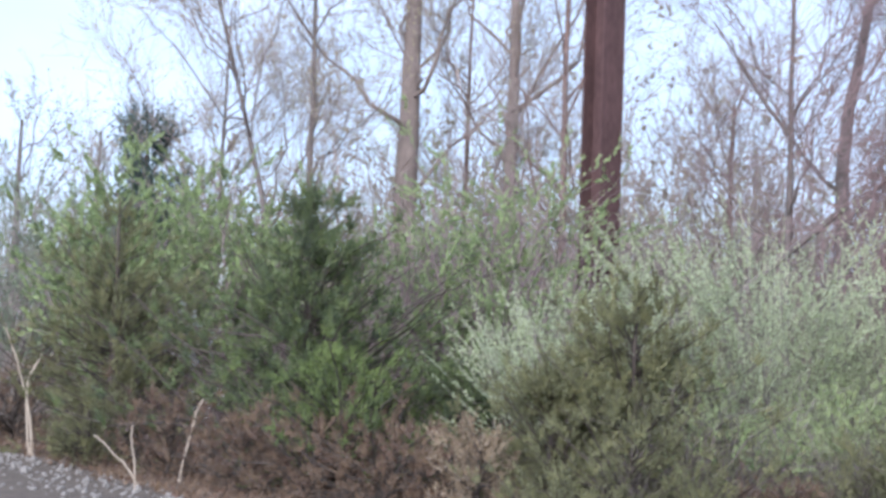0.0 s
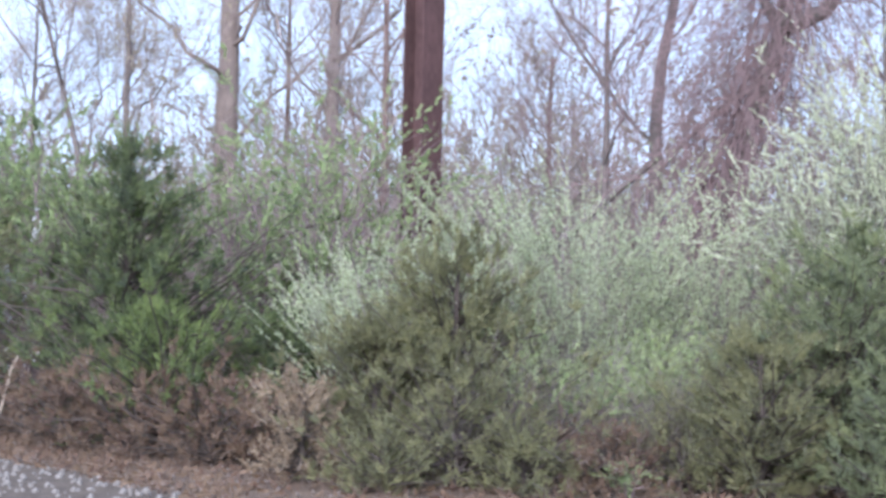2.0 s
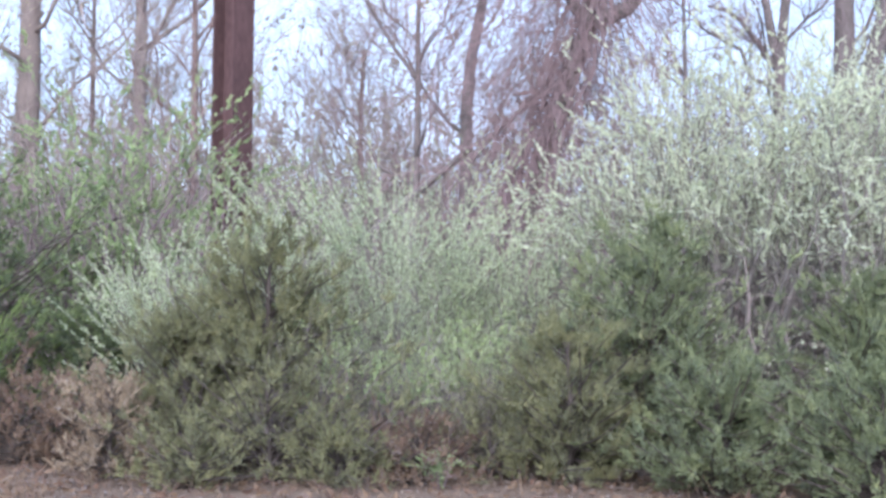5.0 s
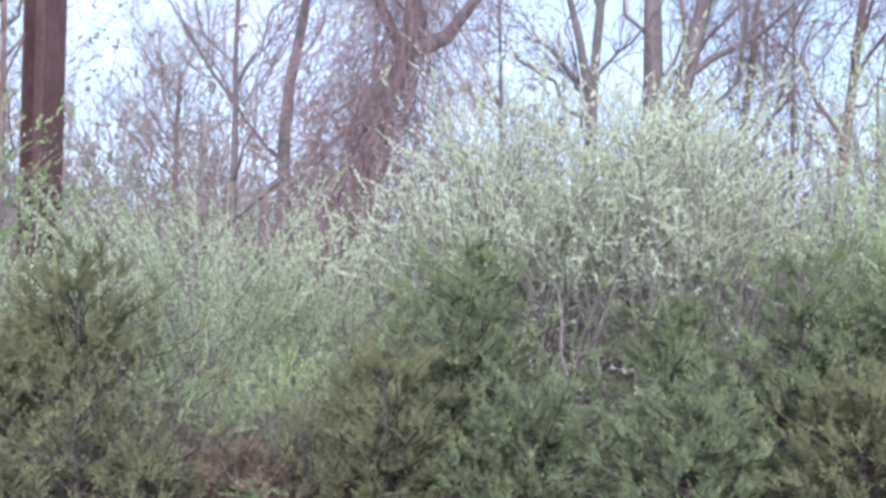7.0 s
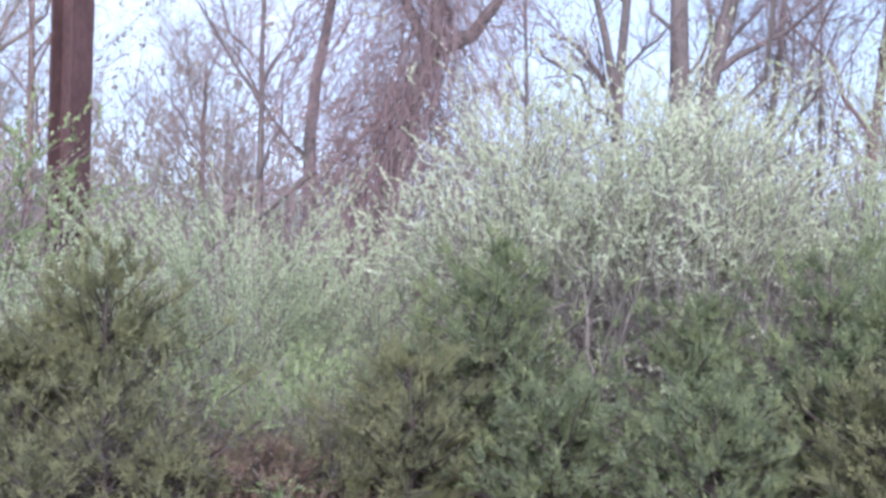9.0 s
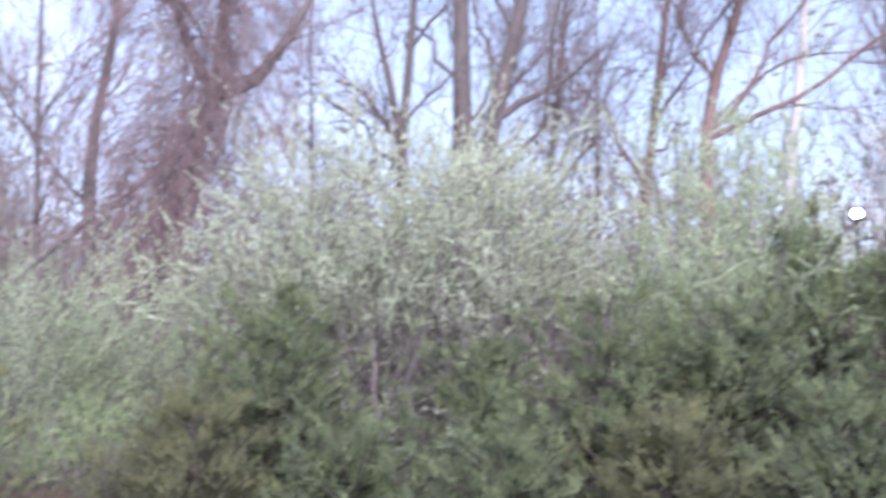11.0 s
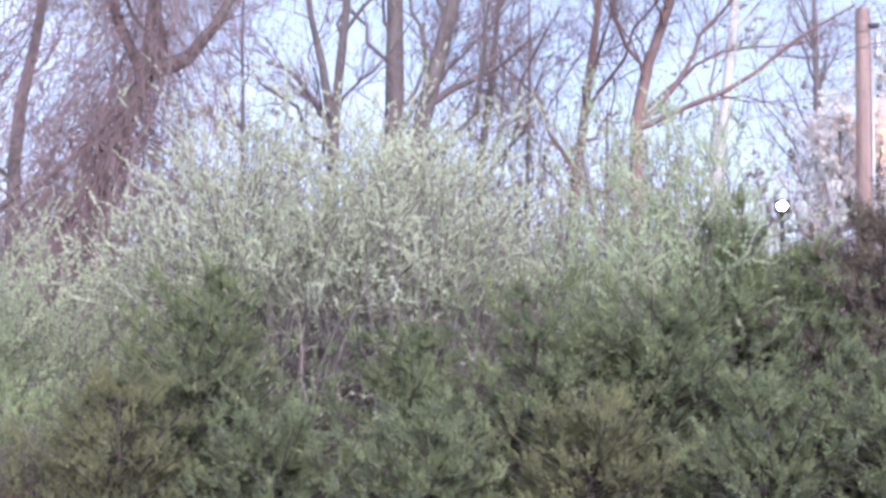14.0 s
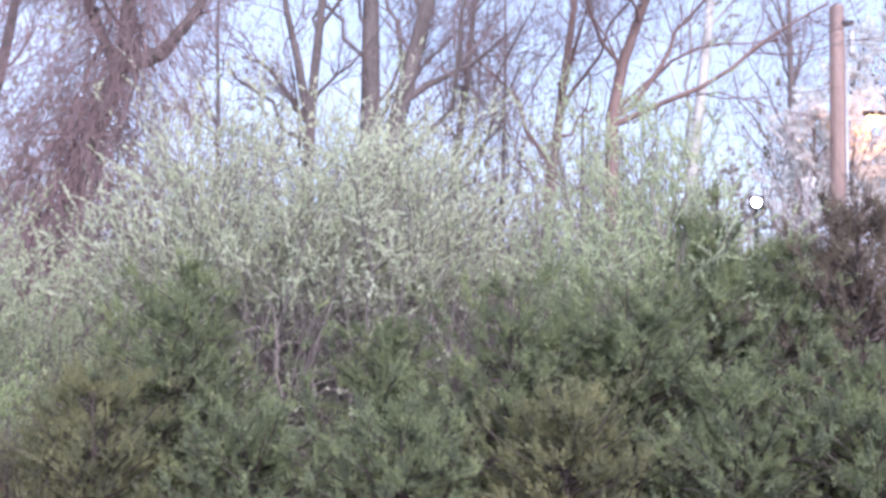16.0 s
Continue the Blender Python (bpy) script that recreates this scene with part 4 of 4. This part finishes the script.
# ---------------------------------------------------------------- dead brush, grass, sticks and stones at the verge
for brush_heading, brush_off, brush_tall, brush_wide, brush_mat, brush_seed in (
        (-17.2, 18.4, 0.9, 1.0, DEADLEAF, 111), (-14.3, 15.2, 0.8, 0.6, CEDAR_OLIVE, 112), (-11, 14.2, 0.75, 0.8, DEADLEAF, 113), (-8, 13.0, 0.68, 0.7, DEADLEAF, 114),
        (-5, 12.5, 0.7, 0.8, DEADLEAF, 115), (-1.8, 12.0, 0.66, 0.8, DEADLEAF, 116), (1.0, 11.6, 0.6, 0.7, DEADLEAF, 117), (1.9, 10.9, 0.85, 0.5, STRAW, 118),
        (8.3, 10.6, 0.85, 0.8, CEDAR_OLIVE, 119), (17.6, 10.8, 0.55, 0.6, CEDAR_OLIVE, 120),
        (5.2, 10.3, 0.42, 0.5, CEDAR_OLIVE, 122), (11.2, 10.3, 0.45, 0.55, CEDAR_OLIVE, 123), (14.6, 10.5, 0.42, 0.55, DEADLEAF, 124)):
    cedar(brush_heading, brush_off, brush_tall, brush_wide, brush_mat, brush_seed, "low heap of dead and withered brush on the verge", limbs=80, sprays=8, needles=7, squat=0.4,
          name="dead_brush", group="dead brush along the verge")


def dry_grass(seed):
    """Straw, low stalks and fallen twigs along the verge."""
    rng = np.random.default_rng(seed)
    ob = tagged(new("dry_grass"), "straw-coloured dry grass and fallen twigs on soil", "grass", kind="stuff")
    n = 5200
    x = rng.uniform(-6.5, 9.5, n)
    y = np.array([shoulder_edge(v) for v in x]) + rng.gamma(1.6, 0.7, n) - 0.25
    y = np.where(x > 0, rng.uniform(8.5, 13.5, n), y)
    z = np.array([ground_height(a, b) for a, b in zip(x, y)])
    p = np.stack([x, y, z - 0.01], -1)
    d = spread(np.tile([0, 0, 1.0], (n, 1)), rng.uniform(0.2, 1.8, n), rng)
    q = Quads()
    leaves(q, p, d, rng.uniform(0.08, 0.34, n), rng.uniform(0.004, 0.009, n), rng, 0.8)
    part("blades", q, DEADLEAF, ob)
    n = 9000
    x = rng.uniform(-7.5, 9.5, n)
    y = np.array([shoulder_edge(v) for v in x]) + rng.gamma(1.5, 0.9, n) - 0.3
    y = np.where(x > 0, rng.uniform(8.0, 14, n), y)
    z = np.array([ground_height(a, b) for a, b in zip(x, y)]) + 0.02
    q = Quads()
    d = unit(np.stack([rng.normal(size=n), rng.normal(size=n), rng.normal(size=n) * 0.35], -1))
    leaves(q, np.stack([x, y, z], -1), d, rng.uniform(0.05, 0.11, n), rng.uniform(0.03, 0.06, n), rng, 0.25)
    part("litter", q, DEADLEAF, ob, smooth=False)


dry_grass(121)


def stick(heading, far, course, radius, seed, label, mat=STICK):
    """A dead stick through points given as (sideways, up, deep) offsets from its foot."""
    rng = np.random.default_rng(seed)
    ob = thing("stick", heading, far, label, "stick", "dead sticks", turn=-heading)
    c = np.array(course, dtype=float)
    u = np.linspace(0, len(c) - 1, 8)
    pts = np.stack([np.interp(u, np.arange(len(c)), c[:, j]) for j in (0, 2, 1)], -1) + rng.normal(size=(8, 3)) * 0.006
    q = Quads()
    tubes(q, pts[None], taper([radius], 8, 0.55), 7)
    part("shaft", q, mat, ob)


stick(-12.6, 12.9, [(0.12, 0, 0), (0, 0.22, 0), (-0.33, 0.52, 0.05)], 0.014, 131, "pale broken stick leaning over dead brush")
stick(-12.4, 12.9, [(0.02, 0, 0), (0, 0.24, 0), (-0.04, 0.62, 0)], 0.012, 132, "pale broken stick standing in dead brush")
stick(-10.2, 13.5, [(-0.08, 0, 0), (-0.02, 0.45, 0), (0.1, 0.84, 0)], 0.015, 133, "pale broken stick standing in dead brush")
stick(-16.4, 16.0, [(0, 0, 0), (-0.02, 0.25, 0), (-0.12, 0.86, 0), (0.04, 1.2, 0)], 0.022, 134, "pale forked sapling at the gravel's edge")
stick(14.0, 17.2, [(-3.0, 0, 0), (-1.4, 1.35, 0), (0, 2.65, 0), (0.75, 3.3, 0)], 0.07, 136, "dark dead limb leaning among undergrowth", BARK)
stick(-16.5, 16.02, [(0, 0, 0), (-0.1, 0.84, 0), (-0.36, 1.5, 0)], 0.018, 135, "pale forked sapling at the gravel's edge")


def stones(seed):
    rng = np.random.default_rng(seed)
    n = 900
    x = rng.uniform(-6, 0.5, n)
    y = np.array([shoulder_edge(v) for v in x]) - rng.gamma(1.5, 0.8, n)
    bm = bmesh.new()
    bmesh.ops.create_icosphere(bm, subdivisions=1, radius=1)
    v0 = np.array([v.co for v in bm.verts])
    f0 = [[v.index for v in f.verts] for f in bm.faces]
    bm.free()
    size = rng.uniform(0.008, 0.03, n) * np.where(rng.uniform(size=n) > 0.96, 1.8, 1)
    v = v0[None] * size[:, None, None] * rng.uniform(0.6, 1.3, (n, 1, 3)) * rng.uniform(0.85, 1.15, (n, len(v0), 1))
    v = v + np.stack([x, y, [ground_height(a, b) + 0.035 for a, b in zip(x, y)]], -1)[:, None]
    f = (np.array(f0)[None] + (np.arange(n) * len(v0))[:, None, None]).reshape(-1, 3)
    me = bpy.data.meshes.new("stones")
    me.from_pydata(v.reshape(-1, 3).tolist(), [], f.tolist())
    me.materials.append(STONE)
    tagged(new("stones", me), "pale loose stones on the gravel shoulder", "gravel", kind="stuff")


stones(141)
